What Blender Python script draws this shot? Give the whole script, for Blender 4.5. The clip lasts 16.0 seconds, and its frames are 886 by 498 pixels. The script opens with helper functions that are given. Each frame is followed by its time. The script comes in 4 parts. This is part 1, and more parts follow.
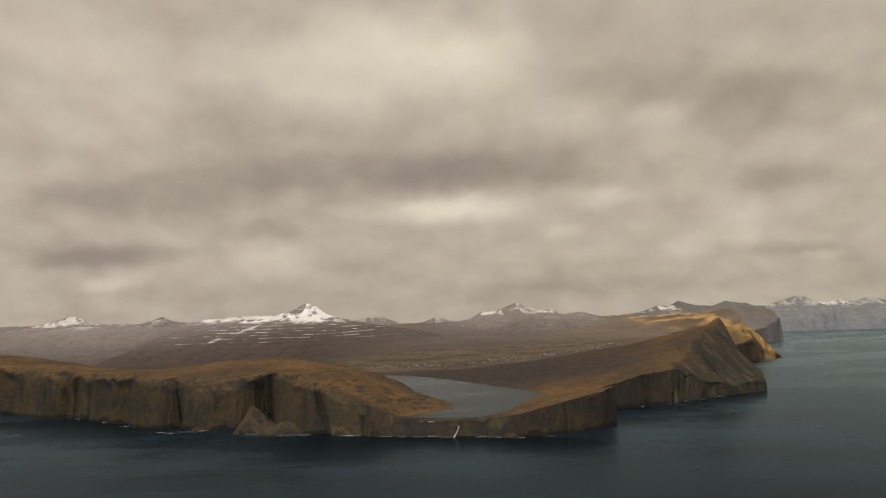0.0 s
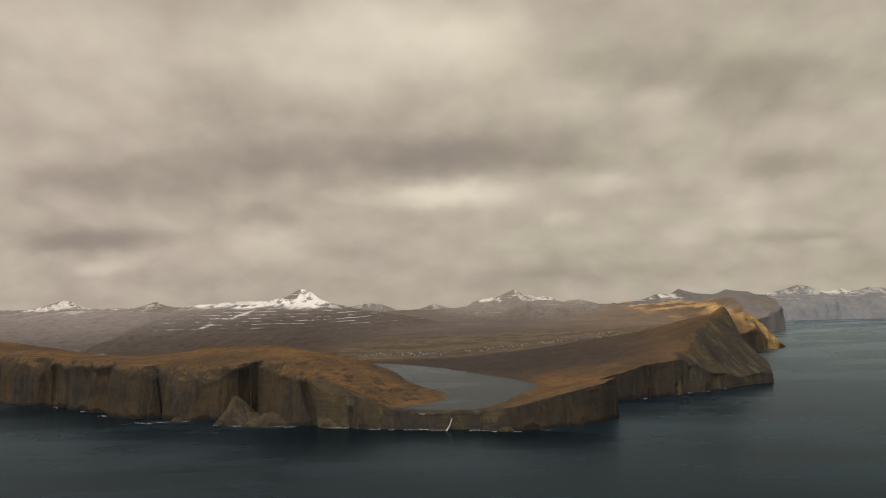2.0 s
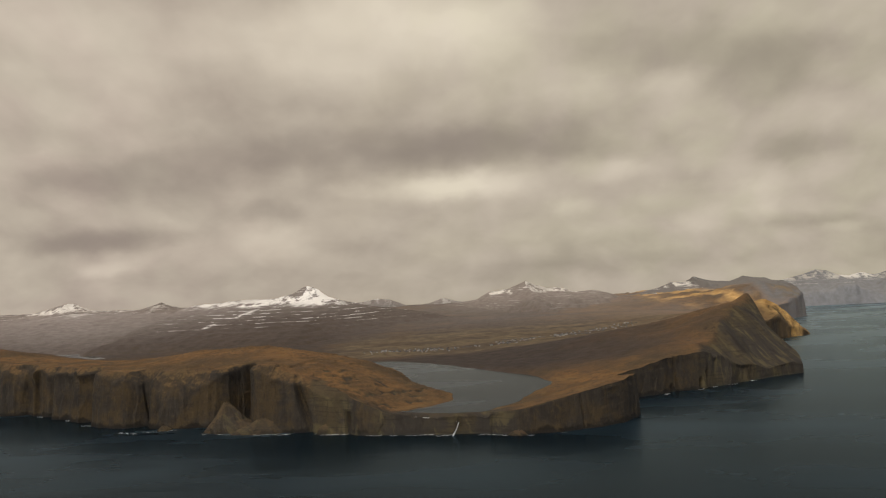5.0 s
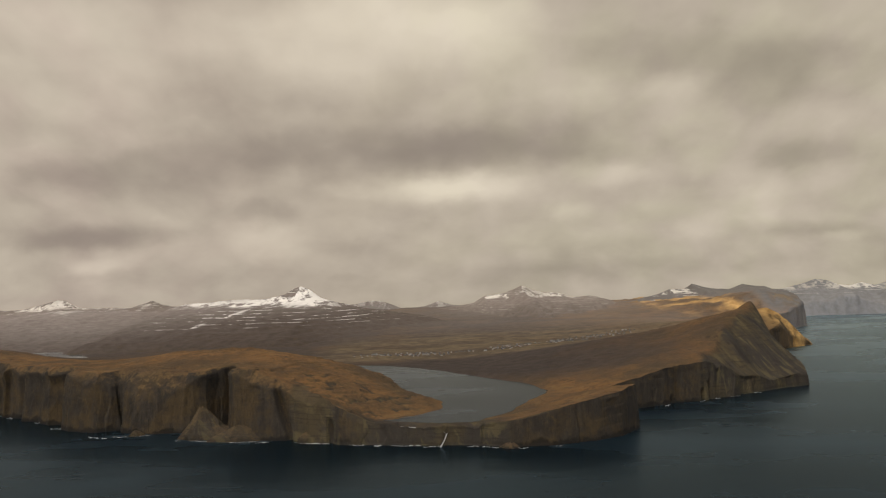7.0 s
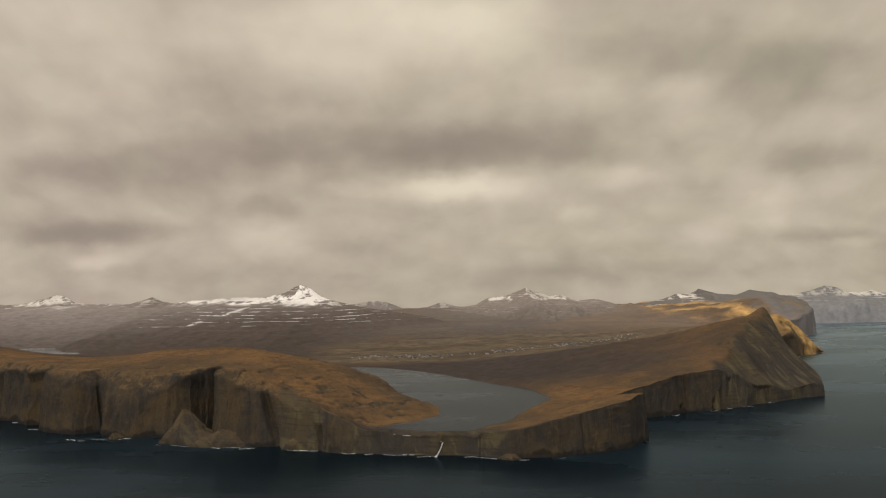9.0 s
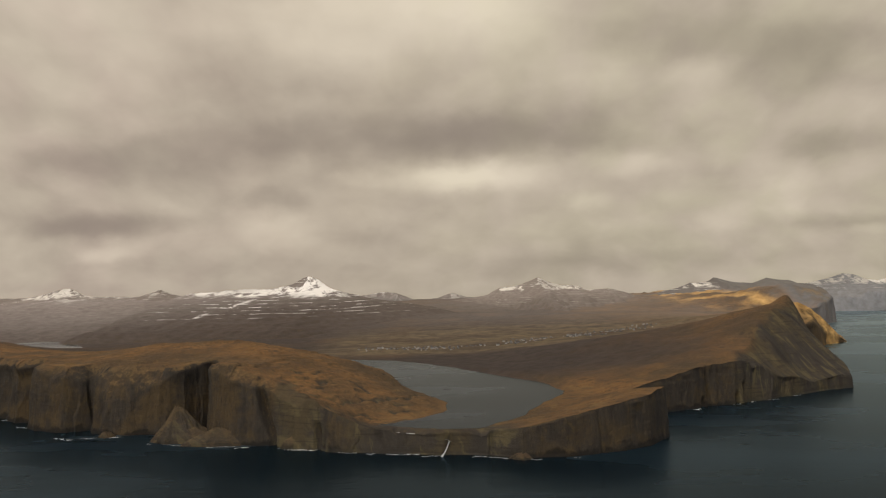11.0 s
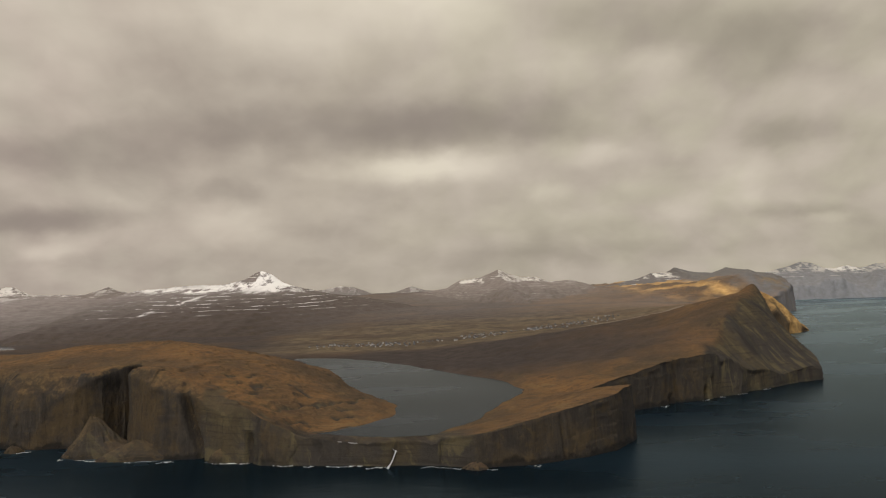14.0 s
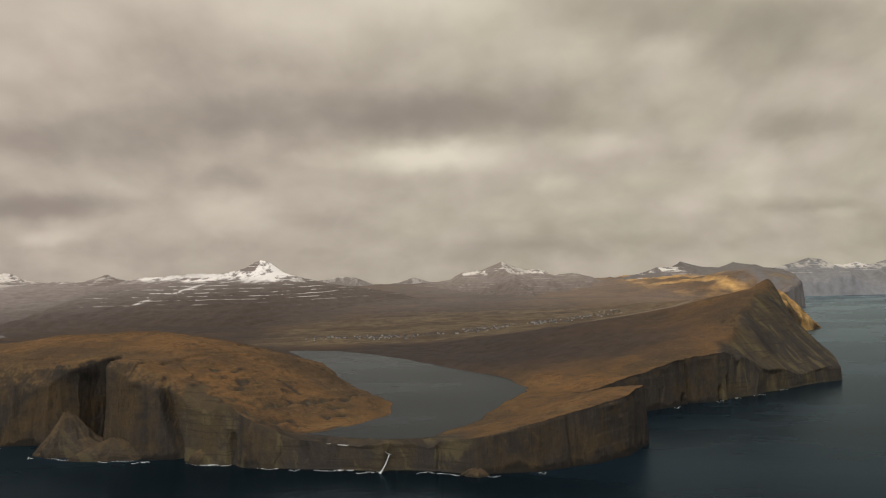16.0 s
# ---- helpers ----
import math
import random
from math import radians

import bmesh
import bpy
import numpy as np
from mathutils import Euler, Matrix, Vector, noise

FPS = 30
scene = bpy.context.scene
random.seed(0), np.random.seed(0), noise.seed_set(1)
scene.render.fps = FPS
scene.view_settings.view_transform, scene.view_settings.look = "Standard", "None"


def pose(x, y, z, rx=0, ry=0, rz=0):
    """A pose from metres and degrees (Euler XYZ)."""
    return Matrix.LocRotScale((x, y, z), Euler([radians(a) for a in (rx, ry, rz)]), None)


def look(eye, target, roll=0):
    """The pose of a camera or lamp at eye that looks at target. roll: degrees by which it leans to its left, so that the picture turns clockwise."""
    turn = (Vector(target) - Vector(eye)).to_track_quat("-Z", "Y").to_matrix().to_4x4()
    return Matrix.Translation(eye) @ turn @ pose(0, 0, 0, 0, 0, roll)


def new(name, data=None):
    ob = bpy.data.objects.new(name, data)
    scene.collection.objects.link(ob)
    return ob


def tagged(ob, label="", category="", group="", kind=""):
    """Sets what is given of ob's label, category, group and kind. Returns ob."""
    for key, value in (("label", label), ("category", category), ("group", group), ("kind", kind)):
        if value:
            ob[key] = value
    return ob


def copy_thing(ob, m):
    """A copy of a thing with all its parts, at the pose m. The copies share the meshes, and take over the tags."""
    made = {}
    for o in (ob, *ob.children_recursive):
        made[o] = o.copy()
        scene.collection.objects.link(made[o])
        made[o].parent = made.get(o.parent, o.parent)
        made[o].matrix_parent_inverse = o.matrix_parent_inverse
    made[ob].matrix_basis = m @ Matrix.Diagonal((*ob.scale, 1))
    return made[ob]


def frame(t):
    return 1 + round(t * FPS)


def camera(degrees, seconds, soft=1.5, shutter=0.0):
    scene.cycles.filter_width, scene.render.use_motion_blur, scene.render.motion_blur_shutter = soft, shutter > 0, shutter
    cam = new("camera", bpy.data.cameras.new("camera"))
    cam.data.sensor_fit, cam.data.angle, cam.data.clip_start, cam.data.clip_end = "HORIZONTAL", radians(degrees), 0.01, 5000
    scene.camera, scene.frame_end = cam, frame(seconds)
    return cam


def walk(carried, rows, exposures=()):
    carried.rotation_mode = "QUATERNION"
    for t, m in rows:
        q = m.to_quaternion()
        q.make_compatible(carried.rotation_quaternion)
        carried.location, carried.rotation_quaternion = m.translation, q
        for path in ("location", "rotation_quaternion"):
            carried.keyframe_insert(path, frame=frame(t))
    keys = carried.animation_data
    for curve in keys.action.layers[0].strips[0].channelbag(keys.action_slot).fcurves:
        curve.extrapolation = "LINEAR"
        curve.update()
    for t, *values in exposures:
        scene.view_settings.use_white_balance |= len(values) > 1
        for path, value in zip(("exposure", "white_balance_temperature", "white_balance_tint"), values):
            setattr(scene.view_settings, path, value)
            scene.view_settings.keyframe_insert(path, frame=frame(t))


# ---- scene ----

# ---- camera and its way ----
cam = camera(59.5, 16.0, 1.2)
PATH = [
    (0, (2.113, -6.263, 191.971), (2.126, -4.269, 192.122), -1.6),
    (0.5, (4.592, 10.099, 191.871), (4.611, 12.093, 192.016), -1.9),
    (1, (6.832, 26.447, 191.692), (6.852, 28.442, 191.825), -2.0),
    (1.5, (8.852, 42.678, 191.448), (8.869, 44.675, 191.571), -1.3),
    (2, (10.848, 58.819, 191.165), (10.862, 60.816, 191.282), -1.2),
    (2.5, (12.943, 74.949, 190.88), (12.953, 76.946, 190.99), -1.4),
    (3, (14.947, 90.906, 190.568), (14.95, 92.904, 190.669), -1.8),
    (3.5, (16.878, 106.586, 190.259), (16.875, 108.584, 190.35), -2.2),
    (4, (18.866, 121.915, 189.927), (18.858, 123.913, 190.011), -2.5),
    (4.5, (20.85, 136.974, 189.596), (20.836, 138.971, 189.69), -2.7),
    (7, (31.043, 210.666, 187.096), (31.036, 212.663, 187.207), -1.6),
    (7.5, (32.877, 225.327, 186.845), (32.871, 227.324, 186.951), -1.6),
    (8, (34.481, 239.98, 186.561), (34.471, 241.976, 186.676), -0.9),
    (10.5, (42.244, 314.375, 182.612), (42.208, 316.371, 182.721), -0.9),
    (11, (43.763, 329.59, 182.194), (43.714, 331.587, 182.286), -1.1),
    (11.5, (45.678, 344.604, 181.75), (45.62, 346.601, 181.832), -1.4),
    (12, (47.995, 359.261, 181.276), (47.942, 361.259, 181.35), -1.7),
    (12.5, (50.727, 373.459, 180.878), (50.692, 375.458, 180.949), -1.4),
    (13, (53.543, 387.198, 180.525), (53.537, 389.197, 180.598), -0.7),
    (13.5, (56.372, 400.855, 180.23), (56.399, 402.853, 180.302), -1.0),
    (14, (58.829, 414.704, 179.96), (58.878, 416.702, 180.033), -1.8),
    (14.5, (60.499, 428.759, 179.544), (60.553, 430.756, 179.623), -2.0),
    (15, (61.522, 443.038, 179.092), (61.569, 445.036, 179.175), -1.4),
    (15.5, (62.517, 457.782, 178.686), (62.555, 459.78, 178.756), -1.2),
    (16, (63.652, 472.799, 178.407), (63.691, 474.798, 178.459), -1.1),
]
walk(cam, [(t, look(eye, target, roll)) for t, eye, target, roll in PATH],
     exposures=[(0.0, 0.0, 6330, 10), (4.5, 0.0, 6360, 10), (8.0, 0.0, 6430, 10), (10.5, 0.0, 6500, 10), (13.0, 0.0, 6500, 10), (13.5, 0.0, 6230, 10), (16.0, 0.0, 6230, 10)])

# ---- light ----
SUN_ELEV, SUN_AZ = 50.0, 197.0       # degrees; azimuth clockwise from the view's far direction (+y)
world = bpy.data.worlds.new("world")
scene.world = world
world.use_nodes = True
wt = world.node_tree
sky = wt.nodes.new("ShaderNodeTexSky")
sky.sky_type, sky.sun_disc = "NISHITA", False
sky.sun_elevation, sky.sun_rotation = radians(SUN_ELEV), radians(SUN_AZ)
sky.air_density, sky.dust_density, sky.ozone_density = 1.0, 6.0, 0.6
soft_sky = wt.nodes.new("ShaderNodeHueSaturation")
soft_sky.inputs["Saturation"].default_value = 0.6
wt.links.new(sky.outputs[0], soft_sky.inputs["Color"])
back = wt.nodes["Background"]
wt.links.new(soft_sky.outputs[0], back.inputs["Color"])
back.inputs["Strength"].default_value = 0.085

sun_data = bpy.data.lights.new("sun", "SUN")
sun_data.energy, sun_data.angle, sun_data.color = 0.95, radians(14), (1.0, 0.85, 0.66)
sun = new("sun", sun_data)
az, el = radians(SUN_AZ), radians(SUN_ELEV)
sun.matrix_world = look((math.sin(az) * math.cos(el) * 900, math.cos(az) * math.cos(el) * 900, math.sin(el) * 900), (0, 0, 0))


# ---- noise on arrays ----
def lattice(i, j, seed):
    n = (i * 374761393 + j * 668265263 + seed * 144269504) & 0xFFFFFFFF
    n = ((n ^ (n >> 13)) * 1274126177) & 0xFFFFFFFF
    return ((n ^ (n >> 16)) & 0xFFFF) / 32768.0 - 1.0


def value_noise(x, y, seed=0):
    xi, yi = np.floor(x).astype(np.int64), np.floor(y).astype(np.int64)
    fx, fy = x - xi, y - yi
    fx, fy = fx * fx * (3 - 2 * fx), fy * fy * (3 - 2 * fy)
    a, b = lattice(xi, yi, seed), lattice(xi + 1, yi, seed)
    c, d = lattice(xi, yi + 1, seed), lattice(xi + 1, yi + 1, seed)
    return (a * (1 - fx) + b * fx) * (1 - fy) + (c * (1 - fx) + d * fx) * fy


def fbm(x, y, octaves=4, seed=0, gain=0.5):
    x, y = np.asarray(x, float), np.asarray(y, float)
    total, amp = 0.0, 1.0
    for k in range(octaves):
        total = total + amp * value_noise(x * 2.03 ** k + 17.3 * k, y * 2.03 ** k - 9.1 * k, seed + k)
        amp *= gain
    return total


def smooth(a, b, v):
    u = np.clip((v - a) / (b - a), 0, 1)
    return u * u * (3 - 2 * u)


# ---- materials ----
def material(name):
    m = bpy.data.materials.new(name)
    m.use_nodes = True
    return m, m.node_tree, m.node_tree.nodes["Principled BSDF"]


class Nodes:
    """Short calls for wiring a node tree."""
    def __init__(self, tree):
        self.t = tree
        self.pos = tree.nodes.new("ShaderNodeNewGeometry")

    def link(self, a, b):
        self.t.links.new(a, b)

    def put(self, socket, v):
        if hasattr(v, "is_output"):
            self.t.links.new(v, socket)
        else:
            socket.default_value = v

    def scaled(self, sx, sy, sz):
        n = self.t.nodes.new("ShaderNodeVectorMath")
        n.operation = "MULTIPLY"
        self.link(self.pos.outputs["Position"], n.inputs[0])
        n.inputs[1].default_value = (sx, sy, sz)
        return n.outputs[0]

    def noise(self, vec, scale=1.0, detail=4.0, rough=0.55, distort=0.0):
        n = self.t.nodes.new("ShaderNodeTexNoise")
        self.link(vec, n.inputs["Vector"])
        n.inputs["Scale"].default_value, n.inputs["Detail"].default_value = scale, detail
        n.inputs["Roughness"].default_value, n.inputs["Distortion"].default_value = rough, distort
        return n.outputs["Fac"]

    def math(self, op, a, b=0.0, clamp=False):
        n = self.t.nodes.new("ShaderNodeMath")
        n.operation, n.use_clamp = op, clamp
        self.put(n.inputs[0], a)
        self.put(n.inputs[1], b)
        return n.outputs[0]

    def step(self, v, lo, hi, out_lo=0.0, out_hi=1.0):
        n = self.t.nodes.new("ShaderNodeMapRange")
        n.interpolation_type = "SMOOTHSTEP"
        self.put(n.inputs["Value"], v)
        for k, x in (("From Min", lo), ("From Max", hi), ("To Min", out_lo), ("To Max", out_hi)):
            n.inputs[k].default_value = x
        return n.outputs["Result"]

    def mix(self, fac, a, b):
        n = self.t.nodes.new("ShaderNodeMix")
        n.data_type = "RGBA"
        self.put(n.inputs[0], fac)
        self.put(n.inputs[6], a if hasattr(a, "is_output") else (*a, 1))
        self.put(n.inputs[7], b if hasattr(b, "is_output") else (*b, 1))
        return n.outputs[2]

    def bump(self, height, strength, distance, bsdf):
        n = self.t.nodes.new("ShaderNodeBump")
        n.inputs["Strength"].default_value, n.inputs["Distance"].default_value = strength, distance
        self.link(height, n.inputs["Height"])
        self.link(n.outputs[0], bsdf.inputs["Normal"])

    def axis(self, vec, which):
        n = self.t.nodes.new("ShaderNodeSeparateXYZ")
        self.link(vec, n.inputs[0])
        return n.outputs[which]

    def attribute(self, name):
        n = self.t.nodes.new("ShaderNodeAttribute")
        n.attribute_name = name
        return n.outputs["Fac"]


def land_material(name, snow=False):
    """Dead winter grass and heath on the flats, layered basalt on the steep faces, snow on high benches."""
    m, t, bsdf = material(name)
    n = Nodes(t)
    bsdf.inputs["Roughness"].default_value = 0.95
    bsdf.inputs["Specular IOR Level"].default_value = 0.15
    plain = n.scaled(1, 1, 1)
    big = n.noise(plain, 0.010, 6, 0.66)
    mid = n.noise(plain, 0.035, 5, 0.65)
    fine = n.noise(plain, 0.28, 4, 0.7)
    grass = n.mix(n.step(big, 0.36, 0.66), (0.084, 0.056, 0.029), (0.212, 0.112, 0.040))
    grass = n.mix(n.step(mid, 0.44, 0.66, 0.0, 0.5), grass, (0.084, 0.055, 0.031))
    grass = n.mix(n.step(fine, 0.45, 0.75, 0.0, 0.5), grass, (0.225, 0.155, 0.078))
    tuft = n.noise(n.scaled(0.055, 0.09, 0.4), 1.0, 5, 0.75)
    grass = n.mix(n.step(tuft, 0.54, 0.70, 0.0, 0.60), grass, (0.052, 0.040, 0.028))
    scarp = n.noise(n.scaled(0.014, 0.018, 0.16), 1.0, 6, 0.68, 0.4)
    grass = n.mix(n.step(scarp, 0.56, 0.70, 0.0, 0.5), grass, (0.060, 0.045, 0.031))
    grass = n.mix(n.step(scarp, 0.44, 0.34, 0.0, 0.6), grass, (0.205, 0.130, 0.054))
    crack = n.noise(n.scaled(0.030, 0.050, 0.35), 1.0, 6, 0.72, 0.6)
    grass = n.mix(n.step(crack, 0.62, 0.70, 0.0, 0.6), grass, (0.038, 0.031, 0.024))
    seam = n.math("ABSOLUTE", n.math("SUBTRACT", n.noise(n.scaled(0.016, 0.030, 0.02), 1.0, 4, 0.55, 0.2), 0.5))
    seam = n.math("MULTIPLY", n.step(seam, 0.013, 0.004), n.step(big, 0.46, 0.60, 0.0, 0.55))
    grass = n.mix(seam, grass, (0.036, 0.029, 0.022))
    blotch = n.noise(n.scaled(0.021, 0.013, 0.03), 1.0, 6, 0.66, 0.6)
    grass = n.mix(n.step(blotch, 0.52, 0.66, 0.0, 0.55), grass, (0.070, 0.049, 0.030))
    grass = n.mix(n.step(blotch, 0.44, 0.32, 0.0, 0.45), grass, (0.215, 0.120, 0.042))
    heath = n.mix(n.step(mid, 0.35, 0.65), (0.044, 0.0355, 0.0305), (0.073, 0.057, 0.046))
    field = n.mix(n.step(mid, 0.35, 0.65), (0.108, 0.082, 0.051), (0.180, 0.136, 0.080))
    # golden colour that stands for sunlight on the far ground
    sun_gold = n.mix(n.step(mid, 0.35, 0.65), (0.46, 0.27, 0.085), (0.68, 0.43, 0.15))
    cover = n.mix(n.attribute("heath"), grass, heath)
    cover = n.mix(n.attribute("field"), cover, field)
    cover = n.mix(n.attribute("sun_gold"), cover, sun_gold)
    strata = n.noise(n.scaled(0.022, 0.022, 0.17), 1.0, 6, 0.7)
    columns = n.noise(n.scaled(0.13, 0.13, 0.020), 1.0, 6, 0.76)
    stone = n.mix(n.step(columns, 0.24, 0.76), (0.031, 0.027, 0.022), (0.057, 0.048, 0.037))
    stone = n.mix(n.step(strata, 0.45, 0.62, 0.0, 0.28), stone, (0.046, 0.037, 0.028))
    stain = n.noise(n.scaled(0.05, 0.05, 0.028), 1.0, 5, 0.65)
    stone = n.mix(n.step(stain, 0.50, 0.66, 0.0, 0.6), stone, (0.030, 0.027, 0.024))
    stone = n.mix(n.step(stain, 0.46, 0.34, 0.0, 0.5), stone, (0.078, 0.058, 0.037))
    moss = n.noise(plain, 0.015, 6, 0.68)
    stone = n.mix(n.step(moss, 0.44, 0.60, 0.0, 0.75), stone, (0.078, 0.054, 0.026))
    mottle = n.noise(n.scaled(0.10, 0.10, 0.075), 1.0, 6, 0.72, 0.5)
    stone = n.mix(n.step(mottle, 0.50, 0.66, 0.0, 0.65), stone, (0.030, 0.027, 0.023))
    stone = n.mix(n.step(mottle, 0.46, 0.34, 0.0, 0.55), stone, (0.092, 0.065, 0.031))
    stone = n.mix(n.step(fine, 0.5, 0.8, 0.0, 0.45), stone, (0.032, 0.029, 0.027))
    fissure = n.noise(n.scaled(0.42, 0.42, 0.030), 1.0, 4, 0.62, 0.3)
    stone = n.mix(n.step(fissure, 0.58, 0.68, 0.0, 0.42), stone, (0.016, 0.014, 0.012))
    stone = n.mix(n.step(fissure, 0.42, 0.32, 0.0, 0.2), stone, (0.105, 0.082, 0.055))
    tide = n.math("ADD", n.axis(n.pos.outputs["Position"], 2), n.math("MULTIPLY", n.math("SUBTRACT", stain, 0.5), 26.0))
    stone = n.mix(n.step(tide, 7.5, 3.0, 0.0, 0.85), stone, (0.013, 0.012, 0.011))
    up = n.axis(n.pos.outputs["Normal"], 2)
    rough_up = n.math("ADD", up, n.math("MULTIPLY", n.math("SUBTRACT", mid, 0.5), 0.9))
    rough_up = n.math("ADD", rough_up, n.math("MULTIPLY", n.math("SUBTRACT", fine, 0.5), 0.45))
    cover = n.mix(n.math("MULTIPLY", n.step(rough_up, 0.96, 0.70, 0.0, 0.7), n.step(n.attribute("sun_gold"), 0.5, 0.0)), cover, n.mix(n.step(mottle, 0.36, 0.62), (0.128, 0.087, 0.040), (0.050, 0.040, 0.028)))
    bare = n.math("MAXIMUM", n.step(rough_up, 0.76, 0.46), n.math("MULTIPLY", n.attribute("bare"), n.step(tuft, 0.80, 0.58)))
    scree = n.mix(n.attribute("bare"), stone, n.mix(0.6, stone, n.mix(n.step(moss, 0.40, 0.60), (0.056, 0.049, 0.040), (0.080, 0.066, 0.039))))
    px, py, pz = (n.axis(n.pos.outputs["Position"], k) for k in range(3))
    across = n.math("ADD", n.math("MULTIPLY", px, 0.62), n.math("MULTIPLY", py, 0.78))
    fall = t.nodes.new("ShaderNodeCombineXYZ")
    n.link(n.math("MULTIPLY", across, 0.085), fall.inputs[0])
    n.link(n.math("MULTIPLY", pz, 0.022), fall.inputs[1])
    runnel = n.noise(fall.outputs[0], 1.0, 5, 0.62, 0.5)
    bedding = n.noise(n.scaled(0.020, 0.020, 0.36), 1.0, 5, 0.65, 0.2)
    scree = n.mix(n.math("MULTIPLY", n.attribute("bare"), n.step(runnel, 0.55, 0.65, 0.0, 0.6)), scree, (0.027, 0.023, 0.019))
    scree = n.mix(n.math("MULTIPLY", n.attribute("bare"), n.step(runnel, 0.48, 0.36, 0.0, 0.75)), scree, (0.125, 0.102, 0.052))
    scree = n.mix(n.math("MULTIPLY", n.attribute("bare"), n.step(bedding, 0.54, 0.62, 0.0, 0.5)), scree, (0.029, 0.025, 0.021))
    # lets the painted sunlight show over steep rock too
    sun_hold = n.math("SUBTRACT", 1.0, n.math("MULTIPLY", n.attribute("sun_gold"), n.step(mottle, 0.35, 0.65, 0.35, 0.75)))
    colour = n.mix(n.math("MULTIPLY", bare, sun_hold), cover, scree)
    if snow:
        z = n.axis(n.pos.outputs["Position"], 2)
        warp = n.noise(plain, 0.004, 4, 0.6)
        # bluish haze of the far rock, mixed into its colour
        colour = n.mix(n.math("MULTIPLY", n.attribute("blue_haze"), n.step(mid, 0.3, 0.7, 0.9, 0.6)), colour, (0.31, 0.325, 0.35))
        # distance haze, painted in as a paler ground colour
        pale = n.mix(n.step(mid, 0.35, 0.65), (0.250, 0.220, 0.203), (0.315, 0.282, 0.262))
        colour = n.mix(n.math("MULTIPLY", n.attribute("haze_tint"), n.step(warp, 0.3, 0.7, 0.8, 1.0)), colour, pale)
        high = n.math("ADD", z, n.math("MULTIPLY", n.math("SUBTRACT", warp, 0.5), 45.0))
        bench = n.math("SINE", n.math("ADD", n.math("MULTIPLY", z, 0.60), n.math("ADD", n.math("MULTIPLY", warp, 7.0), n.math("MULTIPLY", fine, 0.6))))
        patch = n.noise(n.scaled(0.0125, 0.0022, 0.07), 1.0, 6, 0.68)
        streak = n.math("MULTIPLY", n.step(bench, 0.82, 0.98), n.step(patch, 0.50, 0.58))
        inland = n.step(n.axis(n.pos.outputs["Position"], 1), 2700, 3100)
        streak = n.math("MULTIPLY", n.math("MULTIPLY", streak, inland), n.math("MULTIPLY", n.step(high, 68, 96), n.step(n.attribute("snow"), 0.86, 0.97, 0.12, 1.0)))
        craggy = n.noise(n.scaled(0.019, 0.011, 0.024), 1.0, 6, 0.7)
        ragged_line = n.math("ADD", high, n.math("MULTIPLY", n.math("SUBTRACT", craggy, 0.5), 70.0))
        caps = n.math("MULTIPLY", n.math("MULTIPLY", inland, n.step(ragged_line, 139, 160)), n.step(craggy, 0.40, 0.52))
        caps = n.math("MULTIPLY", caps, n.step(n.math("ADD", n.axis(n.pos.outputs["Normal"], 0), n.math("MULTIPLY", n.math("SUBTRACT", craggy, 0.5), 0.8)), -0.30, -0.16))
        caps = n.math("MAXIMUM", caps, n.math("MULTIPLY", n.attribute("drift"), n.step(craggy, 0.47, 0.57)))
        colour = n.mix(n.math("MULTIPLY", n.math("MAXIMUM", streak, caps), n.attribute("snow")), colour, n.mix(n.step(warp, 0.40, 0.60), (0.60, 0.58, 0.55), (0.88, 0.86, 0.82)))
    n.link(colour, bsdf.inputs["Base Color"])
    relief = n.math("ADD", n.math("MULTIPLY", columns, 0.4), n.math("ADD", n.math("MULTIPLY", fine, 0.6), n.math("MULTIPLY", strata, 0.45)))
    n.bump(relief, 0.85, 1.9, bsdf)
    return m


LAND = land_material("winter_grass_and_basalt")
SNOWLAND = land_material("snowy_basalt_mountain", snow=True)


def water_material(name, deep, sheen, rough, scale, height, gloss):
    """Dark water under a tinted skin that mirrors more the flatter it is seen."""
    m, t, bsdf = material(name)
    n = Nodes(t)
    t.nodes.remove(bsdf)
    streaks = n.noise(n.scaled(0.0022, 0.0050, 1), 1.0, 4, 0.55, 0.15)
    depth = t.nodes.new("ShaderNodeBsdfDiffuse")
    n.link(n.mix(n.step(streaks, 0.35, 0.7), deep, tuple(c * 1.8 for c in deep)), depth.inputs["Color"])
    skin = t.nodes.new("ShaderNodeBsdfGlossy")
    skin.inputs["Color"].default_value = (*sheen, 1)
    n.link(n.step(streaks, 0.35, 0.7, rough, rough + 0.12), skin.inputs["Roughness"])
    fresnel = t.nodes.new("ShaderNodeFresnel")
    fresnel.inputs["IOR"].default_value = 1.33
    waves = n.math("ADD", n.noise(n.scaled(scale, scale * 1.8, 1), 1.0, 3, 0.6), n.math("MULTIPLY", n.noise(n.scaled(scale * .12, scale * .3, 1), 1.0, 3), 1.5))
    n.bump(waves, 1.0, height, skin)
    mix = t.nodes.new("ShaderNodeMixShader")
    grazing = n.math("MULTIPLY", fresnel.outputs[0], n.math("ADD", n.math("MULTIPLY", fresnel.outputs[0], 1.0), 0.44))
    n.link(n.math("MULTIPLY", grazing, n.step(streaks, 0.3, 0.75, gloss * 0.92, gloss * 1.06)), mix.inputs[0])
    n.link(depth.outputs[0], mix.inputs[1])
    n.link(skin.outputs[0], mix.inputs[2])
    n.link(mix.outputs[0], t.nodes["Material Output"].inputs["Surface"])
    return m


